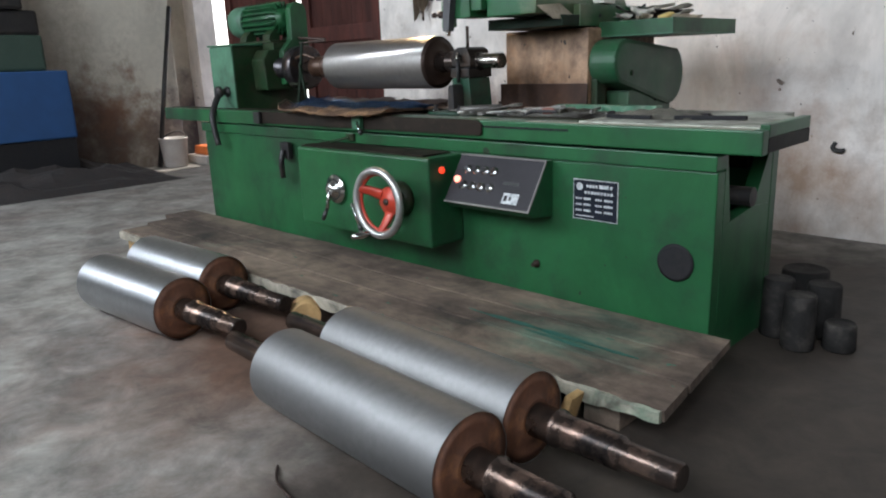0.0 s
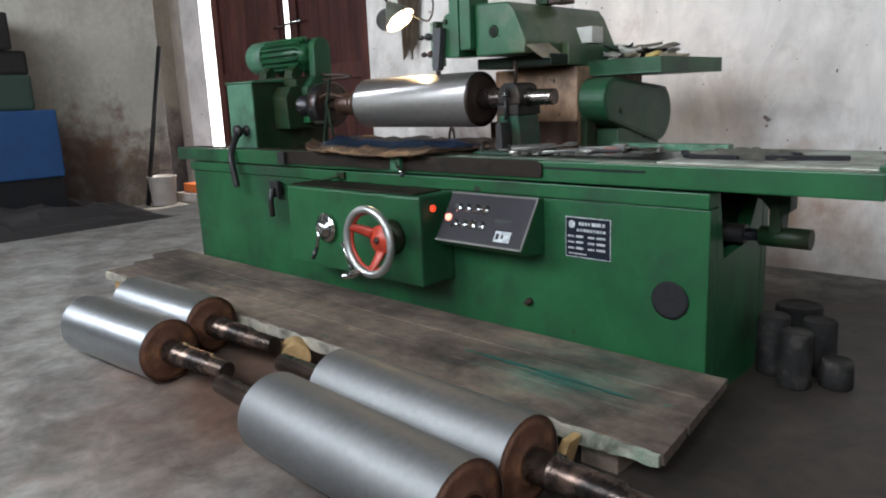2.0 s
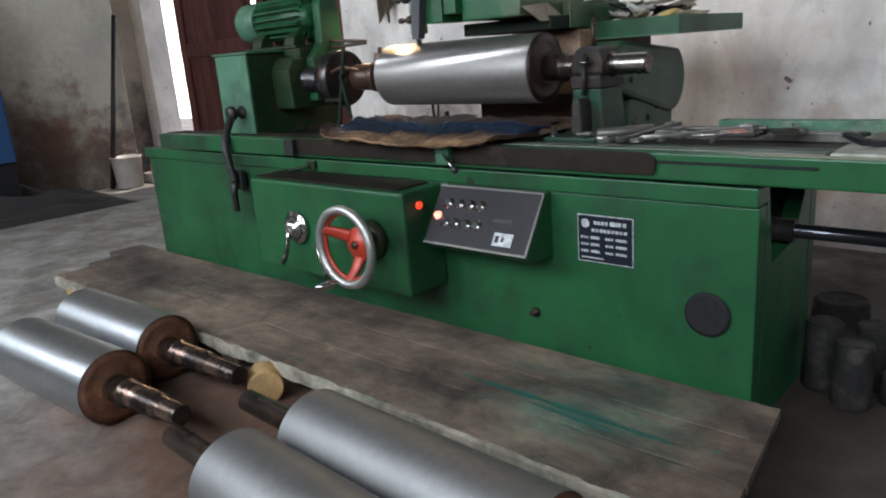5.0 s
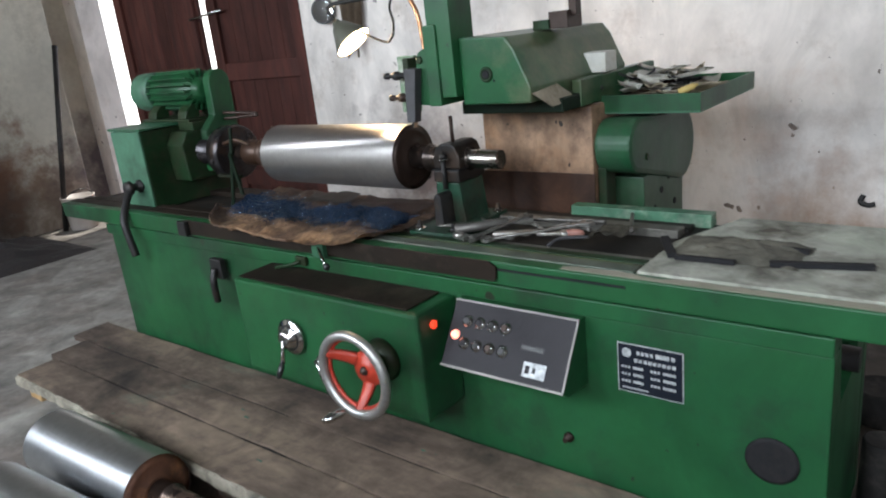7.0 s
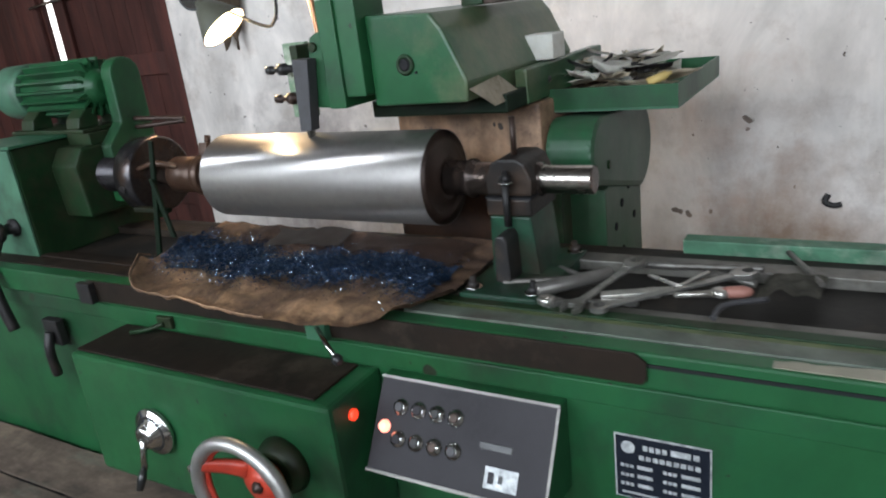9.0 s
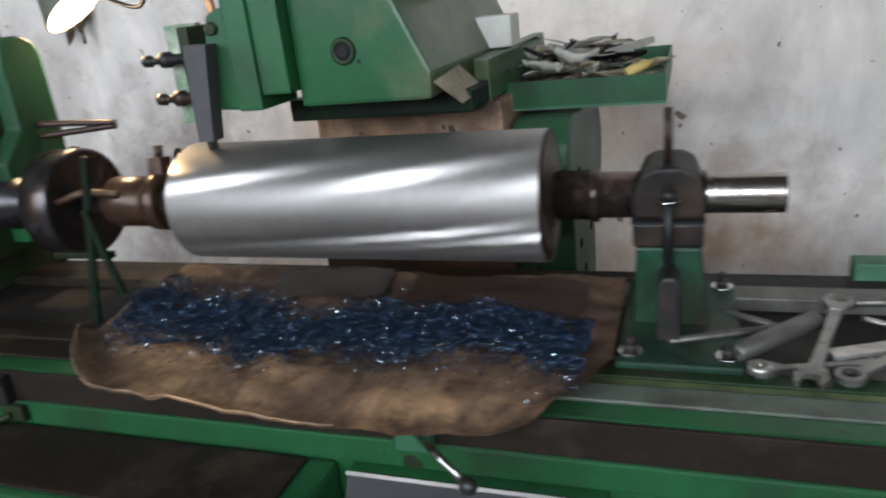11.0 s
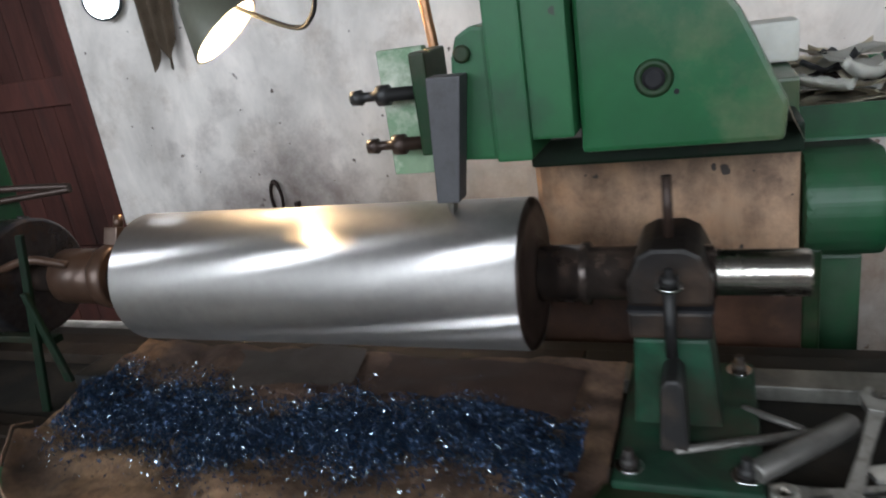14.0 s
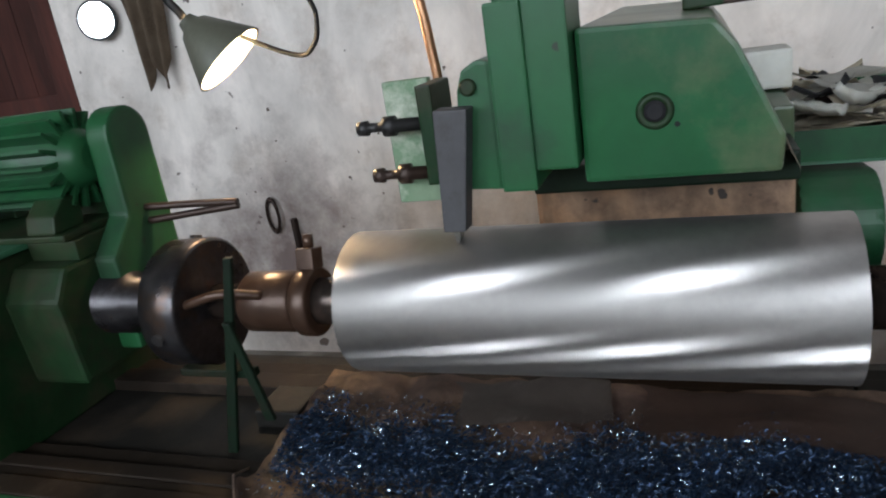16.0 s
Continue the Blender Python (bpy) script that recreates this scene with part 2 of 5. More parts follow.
PRINT = mat("silver_print", (0.52, 0.53, 0.53), 0.5, 0.2, var=(0.32, 0.33, 0.34), scale=40, mottle=(60.0, 0.5))
CREAM = mat("yellowed_paper", (0.68, 0.6, 0.47), 0.9, var=(0.3, 0.24, 0.16), scale=10, obrand=0.25)
PAPER = mat("dirty_paper", (0.8, 0.78, 0.72), 0.9, var=(0.52, 0.48, 0.4), scale=8, obrand=0.3)
# the four back patches paint the roll's shade over the oily card
CARD = mat("oily_shaded_cardboard", (0.45, 0.275, 0.155), 0.7, var=(0.14, 0.075, 0.042), scale=15, amount=0.3, fine=55, bump=0.4, dirt=(0.085, 0.05, 0.036), dirt_scale=8, dirt_amt=0.5, stain_shade=[((-1.15, 0.4, 0.83), 0.2, (0.06, 0.037, 0.03)), ((-0.9, 0.42, 0.83), 0.2, (0.1, 0.058, 0.042)), ((-0.65, 0.42, 0.83), 0.2, (0.12, 0.07, 0.052)), ((-0.36, 0.34, 0.83), 0.2, (0.1, 0.06, 0.045)), ((-1.26, 0.05, 0.83), 0.0, (0.06, 0.04, 0.032))], mottle=(11.0, 0.6))
# both scraps are darkened for the shade under the roll
SCRAPGREY = mat("greasy_shaded_grey_board", (0.1, 0.078, 0.066), 0.6, var=(0.06, 0.045, 0.038), scale=9, dirt=(0.07, 0.05, 0.04), dirt_scale=8, dirt_amt=0.4)
SCRAPBROWN = mat("oily_shaded_brown_board", (0.075, 0.043, 0.032), 0.55, var=(0.045, 0.026, 0.02), scale=9, dirt=(0.05, 0.03, 0.024), dirt_scale=8, dirt_amt=0.4)
CHIPBLUE = mat("blued_steel_chips", (0.034, 0.064, 0.125), 0.36, 0.8, var=(0.014, 0.02, 0.036), scale=30, fine=150, bump=0.1)
CHIPSILVER = mat("silver_chips", (0.42, 0.5, 0.56), 0.2, 1.0)
WOOD = mat("grey_scaffold_board", (0.19, 0.137, 0.1), 0.85, var=(0.065, 0.045, 0.034), scale=3.0, amount=0.4, fine=26, bump=0.6, stretch=(0.55, 1.4, 1.4), dirt=(0.045, 0.03, 0.023), dirt_scale=2.6, dirt_amt=0.7, obrand=0.1, specks=(0.02, 0.09, 0.06), stain_shade=[((-0.9, -0.05, 0.12), -0.08, (0.045, 0.032, 0.026)), ((-0.35, -0.3, 0.12), 0.0, (0.03, 0.1, 0.07)), ((-2.4, -0.3, 0.12), -0.15, (0.06, 0.12, 0.09))], mottle=(4.0, 0.7))
WOODEDGE = mat("chipped_board_edge", (0.3, 0.265, 0.21), 0.9, var=(0.13, 0.12, 0.09), scale=5, fine=50, bump=0.5, stretch=(0.5, 1, 1), dirt=(0.1, 0.17, 0.12), dirt_scale=3, dirt_amt=0.35, mottle=(9.0, 0.75))
WOODPALE = mat("pale_sawn_wood", (0.5, 0.32, 0.14), 0.8, var=(0.36, 0.2, 0.08), scale=10, fine=60, dirt=(0.08, 0.05, 0.03), dirt_scale=8, dirt_amt=0.25, mottle=(8.0, 0.4))
DOORWOOD = mat("red_brown_door_paint", (0.078, 0.026, 0.02), 0.6, spec=0.2, var=(0.04, 0.014, 0.012), scale=4, fine=25, bump=0.3, stretch=(3, 3, 0.4), dirt=(0.035, 0.016, 0.014), dirt_scale=3, dirt_amt=0.42, obrand=0.2, mottle=(3.0, 0.35, (1, 1, 0.4)))
BLUE = mat("blue_paint", (0.012, 0.065, 0.19), 0.55, var=(0.01, 0.045, 0.13), scale=3)
TEAL = mat("grey_green_machine_paint", (0.032, 0.06, 0.042), 0.6, var=(0.022, 0.042, 0.03), scale=4)
COAL = mat("black_oily_heap", (0.02, 0.017, 0.017), 0.8, var=(0.035, 0.025, 0.022), scale=8, bump=0.6)
BUCKET = mat("off_white_plastic", (0.55, 0.5, 0.46), 0.5, var=(0.4, 0.33, 0.3), scale=6)
ORANGE = mat("orange_plastic", (0.8, 0.2, 0.05), 0.5)
CLOTH = mat("brown_work_cloth", (0.2, 0.145, 0.1), 0.95, var=(0.11, 0.075, 0.05), scale=8, fine=120, bump=0.4)
SHADE = mat("enamel_lamp_shade", (0.1, 0.1, 0.075), 0.5, var=(0.06, 0.055, 0.04), scale=10)
BULB = mat("lit_bulb", (1, 0.8, 0.5), 0.5, emit=((1.0, 0.72, 0.4), 60.0))
SHADEIN = mat("lit_shade_inside", (0.95, 0.92, 0.85), 0.5)
GLOWRED = mat("lit_red_lamp", (0.8, 0.1, 0.05), 0.4, emit=((1.0, 0.05, 0.015), 1.1))
GLOWWHITE = mat("lit_indicator", (0.9, 0.4, 0.3), 0.4, emit=((1.0, 0.3, 0.2), 2.2))
COPPER = mat("copper_pipe", (0.5, 0.26, 0.14), 0.35, 0.9, var=(0.3, 0.16, 0.09), scale=20)
YELLOW = mat("yellow_plastic", (0.5, 0.36, 0.12), 0.6)
COLUMN = mat("rust_stained_column", (0.36, 0.225, 0.14), 0.65, var=(0.24, 0.125, 0.065), scale=4, amount=0.6, fine=30, dirt=(0.06, 0.032, 0.02), dirt_scale=4.5, dirt_amt=0.72, specks=(0.03, 0.02, 0.015), mottle=(5.0, 0.5, (1, 1, 0.45)))
GLASS = mat("mirror_glass", (0.85, 0.87, 0.88), 0.04, 1.0, rough_var=0.0, bump=0.0)
# first patch: brown grime among the rolls, deepened for their shade
CONCRETE = mat("worn_concrete", (0.285, 0.266, 0.24), 0.66, var=(0.15, 0.132, 0.117), scale=2.6, amount=0.45, fine=26, bump=0.5, dirt=(0.12, 0.092, 0.078), dirt_scale=1.7, dirt_amt=0.47, stain_shade=[((-1.35, -0.8, 0), 0.6, (0.105, 0.058, 0.04)), ((-0.4, -1.4, 0), 0.12, (0.13, 0.09, 0.07)), ((0.8, 0.1, 0), 1.9, (0.036, 0.027, 0.021))], mottle=(5.5, 0.5))
PLASTER = mat("stained_plaster", (0.77, 0.7, 0.655), 0.9, var=(0.58, 0.535, 0.495), scale=1.3, amount=0.6, fine=8, bump=0.4, dirt=(0.5, 0.43, 0.385), dirt_scale=3.6, dirt_amt=0.3, specks=(0.13, 0.1, 0.085), stain_shade=[((-0.4, 2.05, 0.3), 0.2, (0.36, 0.25, 0.185)), ((-2.95, 2.05, 0.5), 0.3, (0.2, 0.15, 0.14)), ((-1.9, 2.05, 0.7), 0.25, (0.4, 0.32, 0.26)), ((-0.7, 2.05, 0.8), 0.0, (0.5, 0.36, 0.3))], mottle=(3.2, 0.24, (1, 1, 0.5)))
PLASTERDIRTY = mat("soot_stained_plaster", (0.6, 0.56, 0.48), 0.9, var=(0.5, 0.46, 0.39), scale=0.9, amount=0.9, fine=16, bump=0.3, dirt=(0.36, 0.31, 0.25), dirt_scale=1.0, dirt_amt=0.45, stain_shade=[((-7.0, 0.75, 0.35), 0.45, (0.15, 0.105, 0.08)), ((-7.0, 0.9, 0.6), 0.1, (0.26, 0.11, 0.055)), ((-7.0, 0.1, 0.2), 0.6, (0.075, 0.055, 0.05)), ((-7.0, 1.3, 0.3), 0.2, (0.16, 0.11, 0.08)), ((-7.25, 2.05, 0.4), 0.5, (0.12, 0.1, 0.11))], mottle=(0.9, 0.15))
# unseen ceiling and walls, made dark so that less fill light bounces
CEIL = mat("low_bounce_ceiling", (0.09, 0.083, 0.076), 0.9, var=(0.06, 0.055, 0.05), scale=1)
LOWBOUNCE = mat("low_bounce_plaster", (0.24, 0.22, 0.2), 0.9, var=(0.16, 0.145, 0.13), scale=1.5, dirt=(0.15, 0.12, 0.1), dirt_scale=1.2, dirt_amt=0.5)
HAZE = mat("bright_haze", (0.9, 0.9, 0.9), 1.0, emit=((1.0, 0.96, 0.93), 3.5))


def roll_steel(name, rough, aniso, turn, facets=(), tone=(0.56, 0.555, 0.55)):
    """Ground steel. facets: tilts of the flanks of hair-fine flutes that run along the roll with a slight twist, with their share."""
    m = mat(name, tone, rough, 1.0, var=tuple(c * 0.84 for c in tone), scale=3, fine=40, bump=0.02, rough_var=0.04)
    n, l = m.node_tree.nodes, m.node_tree.links
    b = n["Principled BSDF"]
    b.inputs["Anisotropic"].default_value = aniso
    tg = n.new("ShaderNodeTangent")
    tg.direction_type, tg.axis = "RADIAL", "X"
    l.new(tg.outputs[0], b.inputs["Tangent"])
    b.inputs["Anisotropic Rotation"].default_value = turn
    if facets:
        geo = n.new("ShaderNodeNewGeometry")
        base = b.inputs["Base Color"].links[0].from_socket
        last = b
        for tilt, share in facets:
            g = n.new("ShaderNodeBsdfAnisotropic")
            g.inputs["Roughness"].default_value, g.inputs["Anisotropy"].default_value, g.inputs["Rotation"].default_value = 0.2, -0.68, turn
            vr = n.new("ShaderNodeVectorRotate")
            vr.inputs["Axis"].default_value = (0.945, 0.0, 0.327)
            vr.inputs["Angle"].default_value = radians(tilt)
            l.new(geo.outputs["Normal"], vr.inputs["Vector"])
            l.new(vr.outputs[0], g.inputs["Normal"])
            l.new(base, g.inputs["Color"])
            l.new(tg.outputs[0], g.inputs["Tangent"])
            mx = n.new("ShaderNodeMixShader")
            mx.inputs[0].default_value = share
            l.new(last.outputs[0], mx.inputs[1])
            l.new(g.outputs[0], mx.inputs[2])
            last = mx
        l.new(last.outputs[0], n["Material Output"].inputs["Surface"])
    return m


ROLLSTEEL = roll_steel("fluted_steel", 0.5, 0.0, -0.042, ((15, 0.43), (-40, 0.31)), (0.54, 0.51, 0.49))
# left pair's tone holds the bluish sky light, right pair's is darkened
ROLLPLAIN = roll_steel("skylit_ground_steel", 0.36, 0.55, 0.25, tone=(0.55, 0.565, 0.585))
ROLLMATT = roll_steel("matt_shaded_ground_steel", 0.62, 0.3, 0.25, tone=(0.3, 0.295, 0.295))


# ---- mesh tools ----
def box(bm, x0, x1, y0, y1, z0, z1, bevel=0.0):
    vs = [bm.verts.new((x, y, z)) for x in (x0, x1) for y in (y0, y1) for z in (z0, z1)]
    fs = [bm.faces.new([vs[i] for i in q]) for q in ((0, 1, 3, 2), (4, 6, 7, 5), (0, 4, 5, 1), (2, 3, 7, 6), (0, 2, 6, 4), (1, 5, 7, 3))]
    if bevel:
        bmesh.ops.bevel(bm, geom=list({e for f in fs for e in f.edges}), offset=bevel, segments=2, affect="EDGES", profile=0.6)
    return bm


def prism(bm, pts, axis, a, b, bevel=0.0):
    """A polygon drawn across an axis and drawn out along it from a to b."""
    def put(p, w):
        return {"x": (w, p[0], p[1]), "y": (p[0], w, p[1]), "z": (p[0], p[1], w)}[axis]
    lo = [bm.verts.new(put(p, a)) for p in pts]
    hi = [bm.verts.new(put(p, b)) for p in pts]
    fs = [bm.faces.new(lo), bm.faces.new(hi[::-1])]
    k = len(pts)
    fs += [bm.faces.new((lo[i], hi[i], hi[(i + 1) % k], lo[(i + 1) % k])) for i in range(k)]
    bmesh.ops.recalc_face_normals(bm, faces=fs)
    if bevel:
        bmesh.ops.bevel(bm, geom=list({e for f in fs for e in f.edges}), offset=bevel, segments=2, affect="EDGES", profile=0.6)
    return bm


def lathe(bm, profile, m=None, seg=32, caps=True):
    """A profile of (along x, radius) turned round the x axis, placed by m."""
    m = m or Matrix()
    rings = []
    for x, r in profile:
        rings.append([bm.verts.new(m @ Vector((x, r * math.cos(2 * math.pi * k / seg), r * math.sin(2 * math.pi * k / seg)))) for k in range(seg)])
    for a, b in zip(rings, rings[1:]):
        for k in range(seg):
            f = bm.faces.new((a[k], a[(k + 1) % seg], b[(k + 1) % seg], b[k]))
            f.smooth = True
    if caps:
        bm.faces.new(rings[0][::-1])
        bm.faces.new(rings[-1])
    return bm


def aim(p0, p1):
    """A pose at p0 whose x axis points to p1."""
    d = Vector(p1) - Vector(p0)
    return Matrix.Translation(p0) @ d.to_track_quat("X", "Z").to_matrix().to_4x4()


def rod(bm, p0, p1, r, r1=None, seg=16):
    n = (Vector(p1) - Vector(p0)).length
    return lathe(bm, [(0, r), (n, r if r1 is None else r1)], aim(p0, p1), seg)


def tube(bm, pts, r, seg=10):
    pts = [Vector(p) for p in pts]
    rings = []
    for i, p in enumerate(pts):
        d = (pts[min(i + 1, len(pts) - 1)] - pts[max(i - 1, 0)]).normalized()
        q = d.to_track_quat("Z", "X").to_matrix()
        rings.append([bm.verts.new(p + q @ Vector((r * math.cos(2 * math.pi * k / seg), r * math.sin(2 * math.pi * k / seg), 0))) for k in range(seg)])
    for a, b in zip(rings, rings[1:]):
        for k in range(seg):
            bm.faces.new((a[k], a[(k + 1) % seg], b[(k + 1) % seg], b[k])).smooth = True
    bm.faces.new(rings[0][::-1])
    bm.faces.new(rings[-1])
    return bm


def curve_pts(ctrl, n=8):
    """Points of a smooth line through the given ones."""
    c = [Vector(p) for p in ctrl]
    c = [2 * c[0] - c[1], *c, 2 * c[-1] - c[-2]]
    out = []
    for i in range(1, len(c) - 2):
        for k in range(n):
            t = k / n
            a, b, d, e = c[i - 1], c[i], c[i + 1], c[i + 2]
            out.append(0.5 * (2 * b + (d - a) * t + (2 * a - 5 * b + 4 * d - e) * t * t + (3 * b - a - 3 * d + e) * t ** 3))
    return out + [c[-2]]


def torus(bm, center, axis_m, R, r, seg=40, sec=10):
    rings = []
    for i in range(seg):
        a = 2 * math.pi * i / seg
        rings.append([bm.verts.new(axis_m @ Vector((r * math.sin(2 * math.pi * k / sec), (R + r * math.cos(2 * math.pi * k / sec)) * math.cos(a), (R + r * math.cos(2 * math.pi * k / sec)) * math.sin(a))) + Vector(center)) for k in range(sec)])
    for i in range(seg):
        a, b = rings[i], rings[(i + 1) % seg]
        for k in range(sec):
            bm.faces.new((a[k], b[k], b[(k + 1) % sec], a[(k + 1) % sec])).smooth = True
    return bm


def mesh_of(name, bm, material):
    bmesh.ops.recalc_face_normals(bm, faces=bm.faces)
    me = bpy.data.meshes.new(name)
    bm.to_mesh(me)
    bm.free()
    me.materials.append(material)
    return me


def part(name, bm, material, parent, label=""):
    ob = new(name, mesh_of(name, bm, material))
    ob.parent = parent
    return tagged(ob, label)


def thing(name, label, category, group="", kind=""):
    return tagged(new(name), label, category, group, kind)


def solid(name, bm, material, label, category, group="", kind=""):
    return tagged(new(name, mesh_of(name, bm, material)), label, category, group, kind)


B = bmesh.new

# ---- setting ----
WEST, EAST, NORTH, TOP = -7.5, 4.5, 2.05, 4.2
DX0, DX1, DZ = -7.25, -3.94, 3.1


def build_setting():
    bm = B()
    box(bm, WEST - 0.3, EAST + 0.3, SOUTH - 0.3, NORTH + 0.3, -0.2, 0.0)
    solid("floor", bm, CONCRETE, "worn grey concrete workshop floor with oil stains", "floor", kind="structure")
    bm = B()
    box(bm, -60, 60, -60, 60, -0.35, -0.21)
    solid("ground", bm, CONCRETE, "pale bare ground outside the workshop", "ground", kind="structure")
    bm = B()
    box(bm, WEST, DX0, NORTH, NORTH + 0.25, 0, TOP)
    box(bm, DX1, EAST, NORTH, NORTH + 0.25, 0, TOP)
    box(bm, DX0, DX1, NORTH, NORTH + 0.25, DZ, TOP)
    solid("wall_north", bm, PLASTER, "off-white plaster wall with oil splashes and stains", "wall", kind="structure")
    bm = B()
    box(bm, WEST - 0.25, WEST, SOUTH, NORTH + 0.25, 0, TOP)
    solid("wall_west", bm, PLASTERDIRTY, "grey plaster end wall stained with soot", "wall", kind="structure")
    bm = B()
    box(bm, WEST, -7.0, 0.1, 1.62, 0, TOP, 0.01)
    solid("wall_pier", bm, PLASTERDIRTY, "broad plaster wall pier stained brown towards the floor", "wall", kind="structure")
    bm = B()
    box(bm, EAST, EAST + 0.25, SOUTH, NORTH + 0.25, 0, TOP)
    solid("wall_east", bm, LOWBOUNCE, "unseen grey plaster wall, kept dark to cut the fill light", "wall", kind="structure")
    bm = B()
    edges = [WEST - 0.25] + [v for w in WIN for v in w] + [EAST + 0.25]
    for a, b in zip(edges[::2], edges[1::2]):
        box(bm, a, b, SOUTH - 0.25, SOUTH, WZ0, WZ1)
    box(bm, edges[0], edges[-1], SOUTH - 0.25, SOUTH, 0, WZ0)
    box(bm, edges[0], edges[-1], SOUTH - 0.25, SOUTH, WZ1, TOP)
    solid("wall_south", bm, LOWBOUNCE, "plaster wall with a row of tall windows, kept dark to cut the fill light", "wall", kind="structure")
    bm = B()
    box(bm, WEST - 0.3, EAST + 0.3, SOUTH - 0.3, NORTH + 0.3, TOP, TOP + 0.2)
    solid("ceiling", bm, CEIL, "unseen grey ceiling, kept dark to cut the fill light", "ceiling", kind="structure")
    bm = B()
    box(bm, -36, -4, 9.0, 9.1, -0.2, 7.0)
    solid("backdrop", bm, HAZE, "glaring daylight haze outside the door", "backdrop", kind="structure")
    # two-leaved plank door, ajar
    for k, (a, b) in enumerate(((-6.6, -5.3), (-5.145, -3.95))):
        d = thing("door_%d" % (k + 1), "red-brown painted plank door leaf standing slightly ajar", "door", "double door leaves", "structure")
        n = 8
        for i in range(n):
            w = (b - a) / n
            bm = B()
            box(bm, a + i * w + 0.002, a + (i + 1) * w - 0.002, NORTH + 0.06, NORTH + 0.1, 0.02, DZ - 0.02, 0.003)
            part("plank", bm, DOORWOOD, d)
        for z in (0.35, 1.25, 2.35):
            bm = B()
            box(bm, a + 0.01, b - 0.01, NORTH + 0.03, NORTH + 0.058, z, z + 0.14, 0.004)
            part("rail", bm, DOORWOOD, d)
        for x in (a + 0.02, b - 0.14):
            bm = B()
            box(bm, x, x + 0.12, NORTH + 0.025, NORTH + 0.057, 0.03, DZ - 0.03, 0.004)
            part("stile", bm, DOORWOOD, d)
        if k == 0:
            bm = B()
            rod(bm, (b - 0.05, NORTH + 0.0, 1.78), (b + 0.42, NORTH - 0.005, 1.82), 0.011)
            part("bolt", bm, CHROME, d, "bare steel door bolt")


build_setting()


# ---- grinding and fluting machine ----
YB = 0.52          # back of the bed
machine = thing("grinding_machine", "green painted roll grinding and fluting machine on the workshop floor", "machine")


def build_bed():
    bm = B()
    L = -3.34
    box(bm, L, 0, 0.0, 0.06, 0.0, 0.66, 0.006)
    part("front_wall", bm, GREEN, machine)
    bm = B()
    box(bm, L, 0.0, YB - 0.06, YB, 0.0, 0.70, 0.006)
    part("back_wall", bm, GREEN, machine)
    bm = B()
    box(bm, L - 0.012, -0.0, -0.014, 0.07, 0.662, 0.714, 0.005)
    part("front_rim", bm, GREEN, machine)
    # end plate with the tapered opening
    bm = B()
    for pts in (((0.062, 0.0), (YB - 0.062, 0.0), (YB - 0.062, 0.49), (0.31, 0.5), (0.12, 0.48), (0.062, 0.47)),
                ((0.062, 0.471), (0.119, 0.481), (0.072, 0.712), (0.062, 0.712)),
                ((0.311, 0.501), (YB - 0.062, 0.491), (YB - 0.062, 0.7), (0.44, 0.7))):
        prism(bm, pts, "x", -0.05, -0.001)
    part("end_plate", bm, GREEN, machine)
    bm = B()
    box(bm, L, L + 0.05, 0.062, YB - 0.062, 0.0, 0.7)
    part("far_end_plate", bm, GREEN, machine)
    bm = B()
    box(bm, L + 0.06, -0.06, 0.08, 0.14, 0.62, 0.712)
    box(bm, L + 0.06, -0.06, YB - 0.14, YB - 0.08, 0.62, 0.712)
    part("slideway", bm, OILY, machine)
    bm = B()
    box(bm, L + 0.06, -0.3, 0.07, YB - 0.07, 0.40, 0.44)
    part("inner_floor", bm, DARKHOLE, machine)
    bm = B()
    rod(bm, (-1.6, 0.25, 0.545), (0.02, 0.25, 0.545), 0.034)
    part("cylinder", bm, IRON, machine, "dark hydraulic cylinder inside the bed")
    bm = B()
    lathe(bm, [(0, 0.0635), (0.004, 0.066), (0.006, 0.066), (0.009, 0.055)], aim((-0.128, 0.0, 0.343), (-0.128, -1, 0.343)), 40)
    part("cover_disc", bm, DARKHOLE, machine, "round dark cover plate")
    bm = B()
    lathe(bm, [(0, 0.016), (0.01, 0.016), (0.012, 0.009), (0.03, 0.009)], aim((-0.715, 0, 0.238), (-0.715, -1, 0.238)), 14)
    part("drain_plug", bm, RUSTDARK, machine)
    # apron gearbox
    bm = B()
    box(bm, -2.03, -1.108, -0.203, -0.001, 0.277, 0.655, 0.012)
    part("gearbox", bm, GREEN, machine)
    bm = B()
    box(bm, -2.02, -1.16, -0.185, -0.018, 0.656, 0.662, 0.002)
    part("gearbox_lid", bm, OILY, machine, "oil-blackened gearbox lid")
    bm = B()
    lathe(bm, [(0, 0.014), (0.008, 0.014), (0.012, 0.009)], aim((-1.108, -0.13, 0.6), (0, -0.13, 0.6)), 16)
    part("indicator_lamp", bm, GLOWRED, machine, "lit red indicator lamp")
    # clamp on the bed front
    bm = B()
    box(bm, -2.43, -2.35, -0.045, -0.016, 0.55, 0.64, 0.006)
    tube(bm, curve_pts([(-2.39, -0.05, 0.6), (-2.385, -0.07, 0.54), (-2.4, -0.06, 0.45)]), 0.016)
    part("clamp", bm, IRON, machine, "black oily clamp lever")
    bm = B()
    box(bm, -1.86, -1.8, -0.03, -0.015, 0.675, 0.71, 0.004)
    tube(bm, curve_pts([(-1.83, -0.03, 0.69), (-1.87, -0.06, 0.68), (-1.93, -0.07, 0.668)]), 0.007)
    part("stop_lever", bm, GREENDARK, machine)


build_bed()


